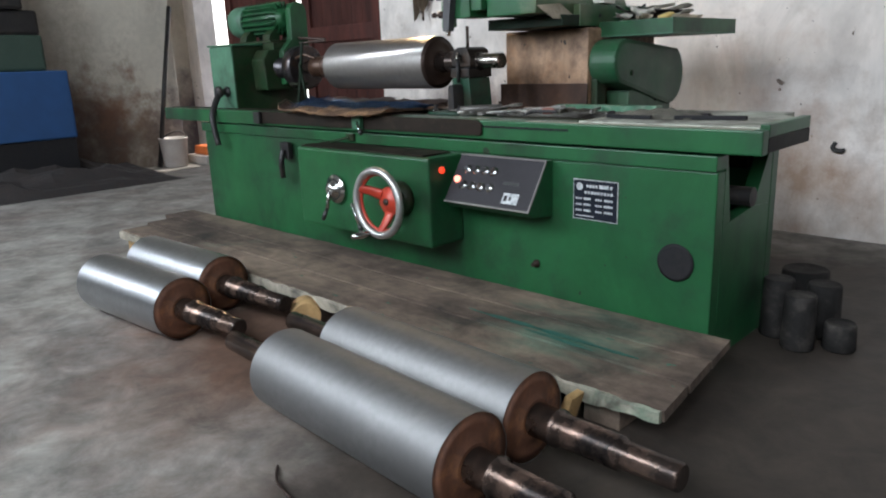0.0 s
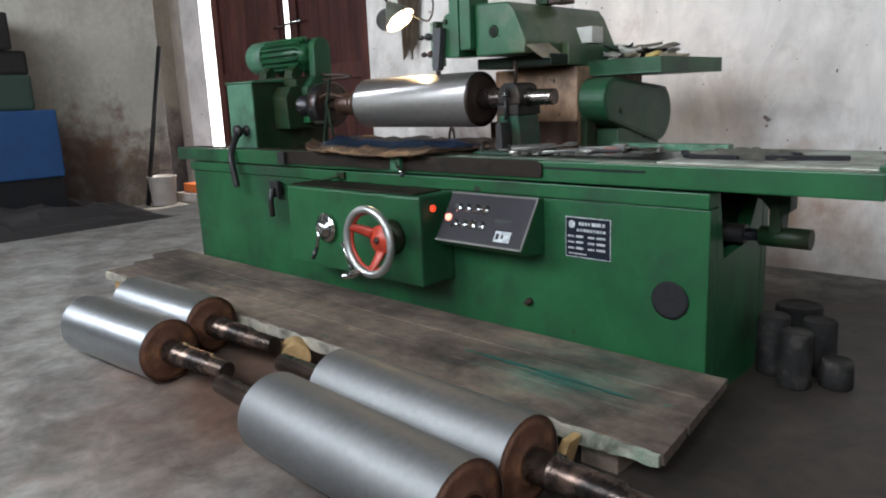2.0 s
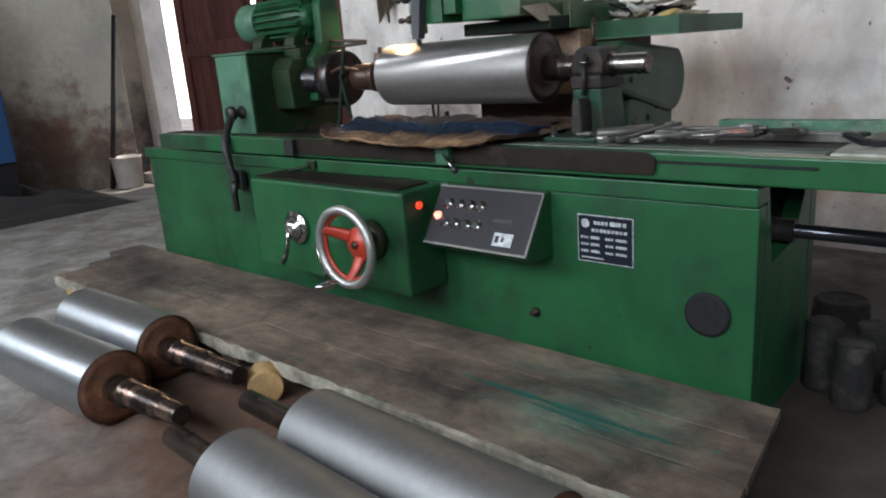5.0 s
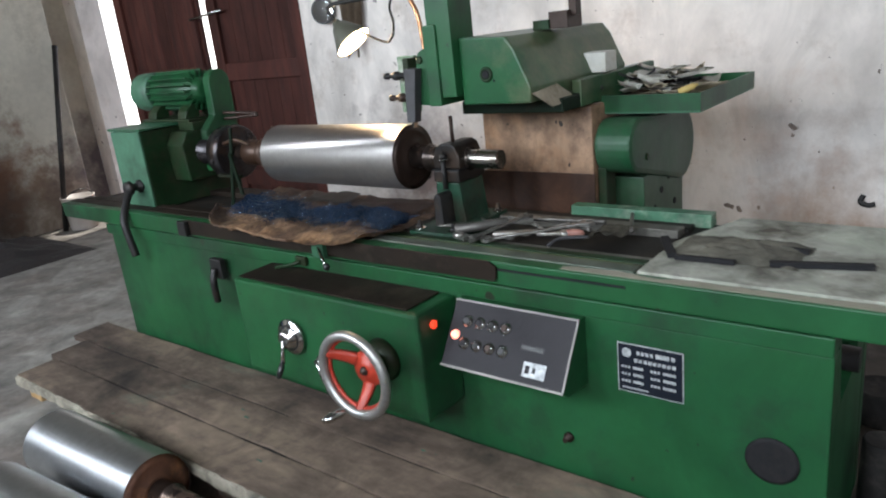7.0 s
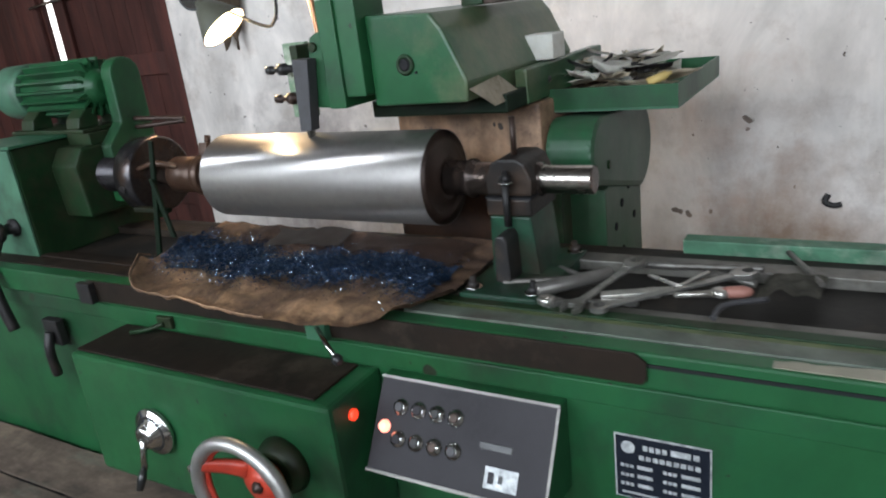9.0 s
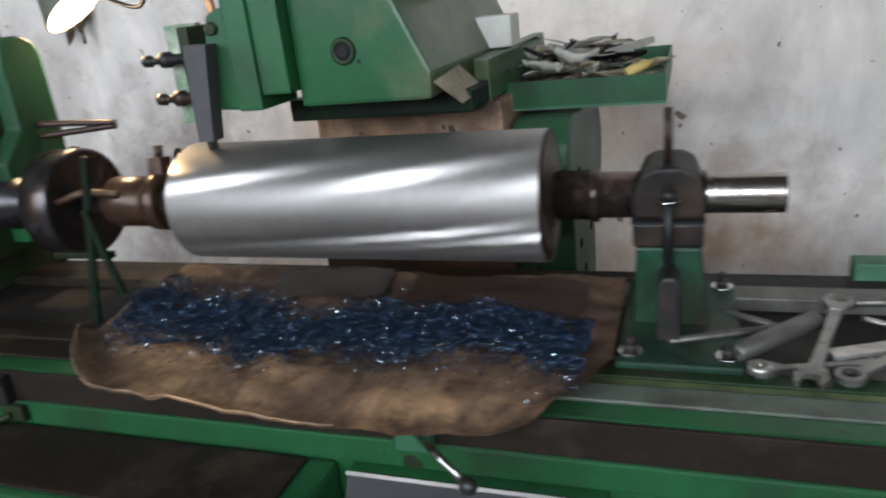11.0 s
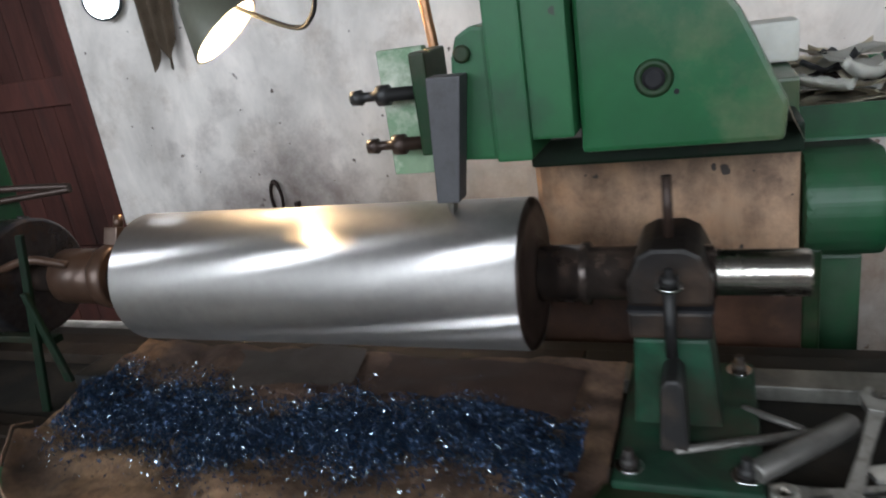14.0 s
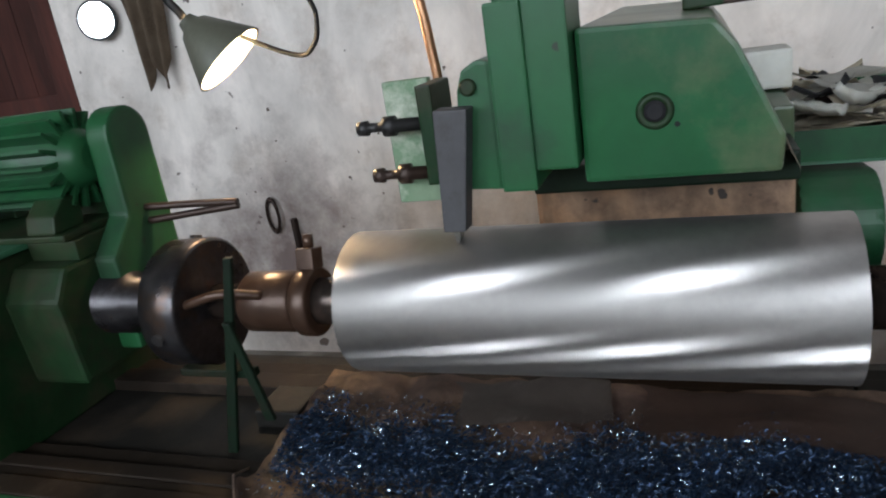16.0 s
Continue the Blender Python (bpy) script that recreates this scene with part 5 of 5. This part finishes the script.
def build_tools():
    o = []
    for name, label, a, b, r in (
            ("steel_bar", "slim grey steel bar lying behind the tailstock foot", (-0.187, 0.202), (-0.0, 0.267), 0.0075),
            ("steel_pipe", "short thick grey steel pipe lying on the rails", (-0.084, 0.155), (0.05, 0.285), 0.0165),
            ("steel_rod", "thin steel rod lying under the slim bar", (-0.092, 0.33), (-0.012, 0.275), 0.006),
            ("pry_bar", "long bright pry bar leaning over the back rail", (0.398, 0.53), (0.478, 0.335), 0.0065),
            ("round_bar", "dull round bar lying near the back rail", (0.1, 0.38), (0.36, 0.4), 0.008),
            ("steel_pin", "short bright steel pin beyond the spanners", (0.262, 0.352), (0.355, 0.305), 0.008)):
        z = 0.805 + r
        o.append(bar(name, label, (a[0], a[1], z), (b[0], b[1], z + 0.003), r))
    o.append(spanner("open_spanner", "worn open-ended spanner lying on the rails", (0.024, 0.125, 0.815), (0.085, 0.315, 0.832), 0.0105, ("open", "open")))
    o.append(spanner("ring_spanner", "long ring spanner lying across the rails", (0.085, 0.132, 0.813), (0.315, 0.318, 0.829), 0.0105, ("ring", "open")))
    o.append(spanner("open_spanner", "bright thin spanner lying flat on the deck", (-0.03, 0.14, 0.806), (0.11, 0.175, 0.807), 0.008, ("open", "ring")))
    bm = B()
    box(bm, 0.0, 0.155, -0.014, 0.014, -0.004, 0.004, 0.0015)
    bm.transform(aim((0.055, 0.184, 0.812), (0.207, 0.236, 0.818)))
    o.append(solid("flat_file", bm, TOOLBRIGHT, "broad bright flat file lying among the spanners", "file", "tools on the table"))
    o.append(bent("hex_key", "bent bright hexagon key lying on the deck", [(0.126, 0.321, 0.812), (0.165, 0.297, 0.812), (0.203, 0.274, 0.812), (0.225, 0.31, 0.814), (0.25, 0.356, 0.816)], 0.0048, TOOLBRIGHT))
    o.append(bent("steel_hook", "bent grey steel hook lying by the front rail", [(0.297, 0.128, 0.81), (0.305, 0.158, 0.82), (0.325, 0.184, 0.822), (0.385, 0.228, 0.818)], 0.0062, TOOLGREY))
    t = thing("ratchet_handle", "pale ratchet handle with a reddish grip lying on the deck", "ratchet", "tools on the table")
    bm = B()
    rod(bm, (0.205, 0.215, 0.814), (0.295, 0.243, 0.816), 0.006, 0.008, 12)
    lathe(bm, [(0, 0.012), (0.004, 0.018), (0.014, 0.018), (0.018, 0.012)], aim((0.292, 0.243, 0.808), (0.294, 0.243, 0.83)), 18)
    part("shank", bm, TOOLBRIGHT, t)
    bm = B()
    lathe(bm, [(0, 0.009), (0.01, 0.013), (0.04, 0.014), (0.056, 0.009), (0.06, 0.003)], aim((0.297, 0.244, 0.817), (0.35, 0.259, 0.818)), 14)
    part("grip", bm, REDGRIP, t, "faded red-brown grip")
    o.append(t)
    for x, y in ((-0.05, 0.128), (0.16, 0.22)):
        bm = B()
        lathe(bm, [(0, 0.018), (0.001, 0.02), (0.013, 0.02), (0.014, 0.018), (0.014, 0.011), (0.0005, 0.011)], aim((x, y, 0.806), (x, y, 1)), 6, False)
        o.append(solid("steel_nut", bm, TOOLBRIGHT, "loose steel nut lying among the tools", "nut", "tools on the table"))
    bm = B()
    g = [[bm.verts.new((0.36 + 0.115 * i / 10 + 0.03 * j / 8 * 0.4, 0.252 + 0.115 * j / 8 + 0.012 * i / 10, 0.812 + 0.014 * noise.noise((i * 0.4, j * 0.5, 9)) + 0.01 * math.sin(math.pi * i / 10))) for j in range(9)] for i in range(11)]
    for i in range(10):
        for j in range(8):
            bm.faces.new((g[i][j], g[i + 1][j], g[i + 1][j + 1], g[i][j + 1])).smooth = True
    bmesh.ops.solidify(bm, geom=list(bm.faces), thickness=0.006)
    o.append(solid("oily_rag", bm, GREYCLOTH, "flat grey oily rag lying beside the tools", "rag"))
    bm = B()
    n = 22
    g = [[bm.verts.new((0.66 + 0.34 * i / n + 0.02 * noise.noise((i * 0.3, j * 0.3, 7)), 0.16 + 0.2 * j / n + 0.02 * noise.noise((i * 0.3, j * 0.3, 1)),
                        0.808 + max(0.0, math.sin(math.pi * i / n) * math.sin(math.pi * j / n)) ** 0.5 * (0.022 + 0.022 * noise.noise((i * 0.35, j * 0.45, 3))))) for j in range(n + 1)] for i in range(n + 1)]
    for i in range(n):
        for j in range(n):
            bm.faces.new((g[i][j], g[i + 1][j], g[i + 1][j + 1], g[i][j + 1])).smooth = True
    o.append(solid("crumpled_rag", bm, GREYCLOTH, "crumpled grey-brown rag lying on the table end", "rag"))
    for a, b, w in (((0.6, 0.3), (0.68, 0.15), 0.012), ((0.86, 0.31), (1.0, 0.29), 0.01), ((0.93, 0.17), (1.16, 0.225), 0.012), ((0.69, 0.145), (0.85, 0.15), 0.008)):
        p, q = Vector((a[0], a[1], 0.815)), Vector((b[0], b[1], 0.815))
        bm = B()
        box(bm, 0, (q - p).length, -w, w, -0.008, 0.006, 0.002)
        bm.transform(aim(p, q))
        o.append(solid("iron_strip", bm, DARKHOLE, "oily black iron strip lying on the dusty table end", "iron strip", "strips on the table end"))
    return o


tools = build_tools()


# ---- things by the machine ----
def build_platform():
    st = thing("wooden_platform", "low platform of worn oily boards in front of the machine", "platform")
    rng = random.Random(7)
    ys = [(-0.605, -0.425), (-0.409, -0.23), (-0.216, -0.025)]
    for (a, b), x0, x1 in zip(ys, (-3.36, -3.45, -3.6), ((0.158, 0.135), (0.134, 0.111), (0.11, 0.086))):
        bm = B()
        n = 60
        top, bot = [], []
        for i in range(n + 1):
            xf, xb = x0 + (x1[0] - x0) * i / n, x0 + (x1[1] - x0) * i / n
            x = xf
            for lst, z in ((top, 0.126 - 0.012 * (a + 0.605)), (bot, 0.092)):
                w = 0.007 * noise.noise((x * 2.2, a * 9, 1)) + 0.003 * noise.noise((x * 13, a * 5, 1))
                e = 0.006 * noise.noise((x * 9, a * 3, z * 50))
                lst.append((bm.verts.new((xf, a + w + e, z + 0.003 * noise.noise((x * 2, a, 3)))), bm.verts.new((xb, b + w, z + 0.003 * noise.noise((x * 2, b, 3))))))
        for i in range(n):
            bm.faces.new((top[i][0], top[i + 1][0], top[i + 1][1], top[i][1]))
            bm.faces.new((bot[i][0], bot[i][1], bot[i + 1][1], bot[i + 1][0]))
            bm.faces.new((top[i][0], bot[i][0], bot[i + 1][0], top[i + 1][0]))
            bm.faces.new((top[i][1], top[i + 1][1], bot[i + 1][1], bot[i][1]))
        bm.faces.new((top[0][0], top[0][1], bot[0][1], bot[0][0]))
        bm.faces.new((top[n][0], bot[n][0], bot[n][1], top[n][1]))
        part("board", bm, WOOD, st)
    bm = B()
    n = 150
    ring = []
    for i in range(n + 1):
        x = -3.35 + 3.5 * i / n
        chip = 0.02 * max(0, noise.noise((x * 11, 0, 0))) + 0.014 * max(0, noise.noise((x * 37, 3, 0)))
        low = -0.012 + 0.014 * noise.noise((x * 5, 5, 0)) + 0.009 * noise.noise((x * 30, 8, 0))
        ring.append([bm.verts.new(p) for p in ((x, -0.607, 0.125 - chip * 0.6), (x, -0.622 + chip, 0.121 - chip), (x, -0.622 + chip * 0.5, 0.094 + low), (x, -0.607, 0.092 + low))])
    for p, q in zip(ring, ring[1:]):
        for k in range(4):
            bm.faces.new((p[k], q[k], q[(k + 1) % 4], p[(k + 1) % 4]))
    bm.faces.new(ring[0])
    bm.faces.new(ring[-1][::-1])
    part("edge_lath", bm, WOODEDGE, st, "pale chipped front edge with flaked green paint")
    # black strips laid in the gaps as their shade
    for ya, yb in ((-0.436, -0.398), (-0.242, -0.204)):
        bm = B()
        box(bm, -3.34, 0.1, ya, yb, 0.09, 0.1145)
        part("packed_dirt", bm, DARKHOLE, st, "black strip that stands in for the shade between the boards")
    for xa, xb, y0, wid, seed in ((-0.78, -0.06, -0.335, 0.02, 2), (-0.5, -0.2, -0.37, 0.011, 9)):
        bm = B()
        rows = []
        for i in range(41):
            q = i / 40
            x = xa + (xb - xa) * q
            h = wid * math.sin(math.pi * q) ** 0.5 * (0.55 + 0.9 * max(-0.3, noise.noise((x * 12, seed, 0)))) + 0.001
            y = y0 - 0.02 * q + 0.008 * noise.noise((x * 5, seed, 4))
            z = 0.126 - 0.012 * 0.192 + 0.0034
            rows.append([bm.verts.new(p) for p in ((x, y - h, z), (x, y + h, z), (x, y + h, z + 0.001), (x, y - h, z + 0.001))])
        for p, q in zip(rows, rows[1:]):
            for k in range(4):
                bm.faces.new((p[k], q[k], q[(k + 1) % 4], p[(k + 1) % 4]))
        part("paint_streak", bm, TEALPAINT, st, "dried streak of spilt teal paint")
    for x in (-3.28, -1.75, -0.05):
        bm = B()
        box(bm, x - 0.06, x + 0.06, -0.58, -0.06, 0.0, 0.09, 0.004)
        part("bearer", bm, WOODPALE if x < -3 else WOOD, st)


build_platform()


def build_floor_rolls():
    R = 0.125
    for k, (x, y, turn, lt, rt, left) in enumerate( ((-1.675, -1.04, 4.5, -0.77, 0.38, -0.66), (-1.84, -0.77, 2.5, -0.78, 0.45, -0.67), (-0.085, -0.857, -1.0, -1.13, 0.42, -0.79), (-0.06, -1.125, -2.0, -1.15, 0.42, -0.81))):
        t = thing("spare_roll", "spare ground steel roll with rusty ends lying on the floor", "roll", "rolls on the floor")
        roll_parts(t, ROLLPLAIN if k < 2 else ROLLMATT, RUST, lt, rt, R, left, 0.0)
        if k < 2:
            bm = B()
            lathe(bm, [(lt - 0.05, 0.008), (lt - 0.045, 0.012), (lt, 0.012)], seg=16)
            part("centre_pin", bm, CHROME, t, "thin bright pin")
        t.matrix_basis = pose(x, y, R, 0, 0, turn)
    bm = B()
    lathe(bm, [(0, 0.056), (0.002, 0.06), (0.1, 0.06), (0.102, 0.056)], pose(-1.44, -0.63, 0.06, 0, 0, -32), 28)
    solid("wooden_chock", bm, WOODPALE, "pale round wooden chock beside the rolls", "chock")
    bm = B()
    prism(bm, ((-0.15, 0.0), (-0.11, 0.0), (-0.075, 0.115), (-0.1, 0.118)), "y", -0.69, -0.628, 0.003)
    solid("wooden_wedge", bm, WOODPALE, "pale wooden wedge under the platform edge", "wedge")
    bm = B()
    tube(bm, curve_pts([(-0.58, -1.33, 0.004), (-0.5, -1.38, 0.012), (-0.4, -1.4, 0.006), (-0.33, -1.47, 0.004)]), 0.004)
    solid("bent_wire", bm, RUSTDARK, "bent rusty wire lying on the floor", "wire")


build_floor_rolls()


def build_weights():
    for x, y, r, h in ((0.175, 0.345, 0.056, 0.2), (0.07, 0.43, 0.058, 0.22), (0.29, 0.42, 0.055, 0.1), (0.2, 0.52, 0.062, 0.2), (-0.0, 0.95, 0.1, 0.12)):
        bm = B()
        lathe(bm, [(0, r - 0.004), (0.008, r), (h * 0.5, r * 0.97), (h - 0.012, r * 0.93), (h - 0.004, r * 0.9), (h, r * 0.82), (h - 0.004, r * 0.75), (h - 0.003, r * 0.3)], aim((x, y, 0.0), (x, y, 1)), 28)
        solid("iron_weight", bm, WEIGHTIRON, "dark cast-iron cylinder standing on the floor", "iron cylinder", "iron cylinders by the machine end")


build_weights()


def build_lamp():
    """Work lamp with a conical shade on an arm from the wheelhead."""
    t = thing("work_lamp", "lit work lamp with a conical enamel shade on a bent arm", "lamp")
    base = Vector((-2.07, 0.63, 1.503))
    ax = Vector((0.62, 0.14, -0.77)).normalized()
    bm = B()
    lathe(bm, [(-0.075, 0.018), (-0.058, 0.024), (-0.05, 0.036), (0.045, 0.09), (0.047, 0.09)], aim(base, base + ax), 32, False)
    part("shade", bm, SHADE, t)
    bm = B()
    lathe(bm, [(-0.046, 0.034), (0.046, 0.085)], aim(base, base + ax), 32, False)
    part("reflector", bm, SHADEIN, t, "white enamel inside of the shade")
    bm = B()
    lathe(bm, [(-0.05, 0.012), (-0.04, 0.022), (-0.02, 0.026), (-0.005, 0.018), (0.0, 0.004)], aim(base, base + ax), 20)
    part("bulb", bm, BULB, t, "glowing warm bulb")
    bm = B()
    tube(bm, curve_pts([base - ax * 0.08, base - ax * 0.14 + Vector((0.03, 0, 0.02)), (-1.92, 0.72, 1.66), (-1.75, 0.75, 1.8), (-1.66, 0.56, 2.2)]), 0.009)
    part("arm", bm, IRON, t)
    bm = B()
    tube(bm, curve_pts([base - ax * 0.07 + Vector((0.03, 0, 0)), (-1.93, 0.7, 1.46), (-1.87, 0.7, 1.47), (-1.85, 0.7, 1.53), (-1.87, 0.72, 1.62), (-1.74, 0.74, 1.75)]), 0.0055)
    part("cable", bm, RUBBER, t, "black rubber cable hanging in a loop")


build_lamp()
lamp_data = bpy.data.lights.new("work_lamp_light", "POINT")
lamp_data.energy, lamp_data.color, lamp_data.shadow_soft_size = 14.0, (1.0, 0.72, 0.42), 0.03
new("work_lamp_light", lamp_data).location = (-2.05, 0.632, 1.482)


def build_wall_things():
    t = thing("round_mirror", "small round mirror hung on the plaster wall", "mirror")
    c = Vector((-3.64, 2.0, 1.69))
    face = c + Vector((0.35, -0.94, 0.0))
    bm = B()
    lathe(bm, [(0.002, 0.09), (0.014, 0.09), (0.016, 0.085)], aim(c, face), 32)
    part("mirror_frame", bm, BLACK, t)
    bm = B()
    lathe(bm, [(0.0165, 0.078), (0.0175, 0.078)], aim(c, face), 32)
    part("mirror_glass", bm, GLASS, t)
    bm = B()
    n, h = 26, 12
    rows = []
    for j in range(h + 1):
        v = j / h
        rows.append([])
        for i in range(n + 1):
            u = i / n
            wdt = 0.21 * (1 - 0.42 * v)
            x = -3.37 + (u - 0.5) * wdt * 1.2 + 0.05 * (v - 0.5) * 0
            y = 2.0 + 0.022 * math.sin(u * 19 + 2 * v) - 0.015
            rows[-1].append(bm.verts.new((x, y, 1.89 - 0.54 * v * (0.88 + 0.12 * math.sin(u * 11)))))
    for a, b in zip(rows, rows[1:]):
        for i in range(n):
            bm.faces.new((a[i], a[i + 1], b[i + 1], b[i])).smooth = True
    bmesh.ops.solidify(bm, geom=list(bm.faces), thickness=0.006)
    solid("hanging_rag", bm, CLOTH, "brown rag hanging in folds on the wall", "rag")
    bm = B()
    torus(bm, (-2.98, 2.03, 0.72), Matrix.Rotation(radians(80), 3, "Z") @ Matrix.Diagonal((1, 0.55, 1.3)), 0.06, 0.01, 28, 8)
    solid("iron_ring", bm, RUSTDARK, "rusty iron ring hanging on the wall", "ring")
    bm = B()
    tube(bm, curve_pts([(-0.24, 2.04, 0.53), (-0.25, 2.03, 0.5), (-0.22, 2.03, 0.485), (-0.19, 2.035, 0.49)]), 0.012)
    solid("iron_bracket", bm, IRON, "small black iron bracket fixed to the wall", "bracket")
    bm = B()
    box(bm, -2.89, -2.868, 2.02, 2.049, 0.5, 0.7, 0.004)
    solid("wall_hook", bm, RUSTDARK, "rusty flat hook on the wall", "hook")


build_wall_things()


def build_corner():
    """The far corner: cabinet, heap, bucket, stick."""
    t = thing("blue_cabinet", "bright blue painted steel cabinet by the far wall", "cabinet")
    bm = B()
    box(bm, -6.9, -6.2, -1.2, 0.2, 0.47, 1.08, 0.015)
    part("body", bm, BLUE, t)
    bm = B()
    box(bm, -6.88, -6.22, -1.18, 0.18, 0.0, 0.469)
    part("base", bm, DARKHOLE, t)
    t = thing("old_machine", "grey-green old machine standing behind the blue cabinet", "machine")
    bm = B()
    box(bm, -6.99, -6.92, -1.3, 0.2, 0.0, 1.45, 0.02)
    box(bm, -6.95, -6.4, -1.1, 0.1, 1.081, 1.40, 0.03)
    part("body", bm, TEAL, t)
    bm = B()
    box(bm, -6.85, -6.5, -1.0, 0.12, 1.401, 1.62, 0.03)
    box(bm, -6.9, -6.45, -1.05, 0.0, 1.621, 1.95, 0.03)
    part("head", bm, IRON, t)
    bm = B()
    n = 26
    g = [[bm.verts.new((-6.95 + 1.15 * i / n, -2.0 + 3.0 * j / n, max(0.0, 0.3 * max(0, math.sin(math.pi * i / n)) ** 0.5 * max(0, math.sin(math.pi * j / n)) ** 0.6 * (0.75 + 0.6 * noise.noise((i * 0.4, j * 0.4, 0))) - 0.01))) for j in range(n + 1)] for i in range(n + 1)]
    for i in range(n):
        for j in range(n):
            bm.faces.new((g[i][j], g[i + 1][j], g[i + 1][j + 1], g[i][j + 1]))
    solid("scrap_heap", bm, COAL, "black oily heap of scrap along the end wall", "heap", kind="stuff")
    t = thing("plastic_bucket", "off-white plastic bucket standing on the floor", "bucket")
    c = (-6.78, 1.38, 0.0)
    bm = B()
    lathe(bm, [(0, 0.12), (0.01, 0.125), (0.3, 0.15), (0.305, 0.155), (0.32, 0.155), (0.32, 0.145), (0.02, 0.115)], aim(c, (c[0], c[1], 1)), 32)
    part("pail", bm, BUCKET, t)
    bm = B()
    tube(bm, curve_pts([(-6.78, 1.23, 0.31), (-6.70, 1.3, 0.37), (-6.68, 1.38, 0.39), (-6.70, 1.46, 0.37), (-6.78, 1.53, 0.31)]), 0.006)
    part("bail", bm, BLACK, t)
    bm = B()
    box(bm, -6.95, -6.5, 1.6, 1.95, 0.0, 0.1, 0.01)
    solid("sill_block", bm, BUCKET, "pale concrete block by the doorway", "block")
    bm = B()
    box(bm, -6.88, -6.6, 1.66, 1.86, 0.101, 0.2, 0.02)
    solid("orange_box", bm, ORANGE, "small orange plastic box on the block", "box")
    bm = B()
    tube(bm, [(-6.85, 1.22, 0.0), (-6.9, 1.42, 0.9), (-6.97, 1.62, 1.72)], 0.025)
    solid("leaning_pole", bm, IRON, "dark wooden pole leaning on the wall", "pole")


build_corner()


def build_tray_clutter():
    rng = random.Random(11)
    bm = B()
    box(bm, -1.045, -0.93, 0.80, 0.9, 1.266, 1.34, 0.006)
    solid("paper_box", bm, PAPER, "crumpled white paper box on the ledge", "box")
    for k in range(32):
        big = k < 10 or k > 28
        bm = B()
        n = 8
        w, h = (rng.uniform(0.08, 0.15), rng.uniform(0.05, 0.09)) if big else (rng.uniform(0.04, 0.09), rng.uniform(0.012, 0.03))
        bend, fold = rng.uniform(-0.02, 0.03), rng.uniform(-0.02, 0.04)
        rows = [[bm.verts.new(((i / n - 0.5) * 2 * w, (q / 4 - 0.5) * 2 * h, bend * ((i / n - 0.5) * 2) ** 2 + fold * abs(q / 4 - 0.5) + 0.004 * rng.uniform(-1, 1))) for q in range(5)] for i in range(n + 1)]
        for a, b in zip(rows, rows[1:]):
            for q in range(4):
                bm.faces.new((a[q], b[q], b[q + 1], a[q + 1])).smooth = True
        bmesh.ops.solidify(bm, geom=list(bm.faces), thickness=0.002)
        ob = solid("paper_scrap", bm, rng.choice((PAPER, CREAM, CREAM, CREAM, PAPER) if big else (PAPER, CREAM, CREAM, TOOLGREY, OILBROWN)), "crumpled scrap of dirty paper in the tray", "paper", "scraps in the tray")
        ob.matrix_basis = pose(rng.uniform(-0.9, -0.68), rng.uniform(0.88, 1.28), 1.142 + 0.0026 * k + rng.uniform(0, 0.012), rng.uniform(-10, 10), rng.uniform(-10, 10), rng.gauss(5, 40))
    bm = B()
    lathe(bm, [(0, 0.012), (0.055, 0.012), (0.06, 0.006), (0.07, 0.005)], aim((-0.67, 0.83, 1.182), (-0.59, 0.87, 1.21)), 16)
    solid("yellow_tube", bm, YELLOW, "small yellow plastic tube in the tray", "tube")
    bm = B()
    q = [bm.verts.new(p) for p in ((-0.982, 0.355, 1.25), (-0.955, 0.44, 1.194), (-0.955, 0.615, 1.2), (-0.981, 0.525, 1.262))]
    bm.faces.new(q)
    bmesh.ops.solidify(bm, geom=list(bm.faces), thickness=0.004)
    ob = solid("cardboard_flap", bm, CREAM, "stiff cardboard scrap hanging over the side ledge", "cardboard")


build_tray_clutter()


# ---- what moves ----
SLIDE = [(0, -1.170), (0.25, -1.187), (0.5, -1.157), (1, -1.047), (1.5, -0.939), (2, -0.831), (2.5, -0.722), (3, -0.613), (3.5, -0.498), (4.1, -0.36),
         (4.35, -0.308), (4.5, -0.3), (4.7, -0.335), (5, -0.48), (5.5, -0.75), (6, -1.01), (6.3, -1.148), (6.5, -1.19), (6.65, -1.19), (7, -1.12), (7.5, -1.012), (8, -0.904),
         (9, -0.674), (10, -0.434), (10.5, -0.318), (10.65, -0.297), (10.8, -0.307), (11, -0.372), (11.5, -0.622), (12, -0.872), (12.5, -1.11), (12.7, -1.178), (12.85, -1.202),
         (13.05, -1.19), (13.5, -1.066), (14, -0.955), (14.5, -0.842), (15, -0.728), (15.5, -0.614), (16, -0.5)]


def motions():
    for ob in (sliding_table, headstock, tailstock, cardboard, blue_swarf, bright_swarf, *board_scraps, *tools):
        walk(ob, [(t, pose(u, 0, 0)) for t, u in SLIDE])
    walk(roll, [(t, pose(u, 0.35, 1.028, 25 * u)) for t, u in SLIDE])


motions()
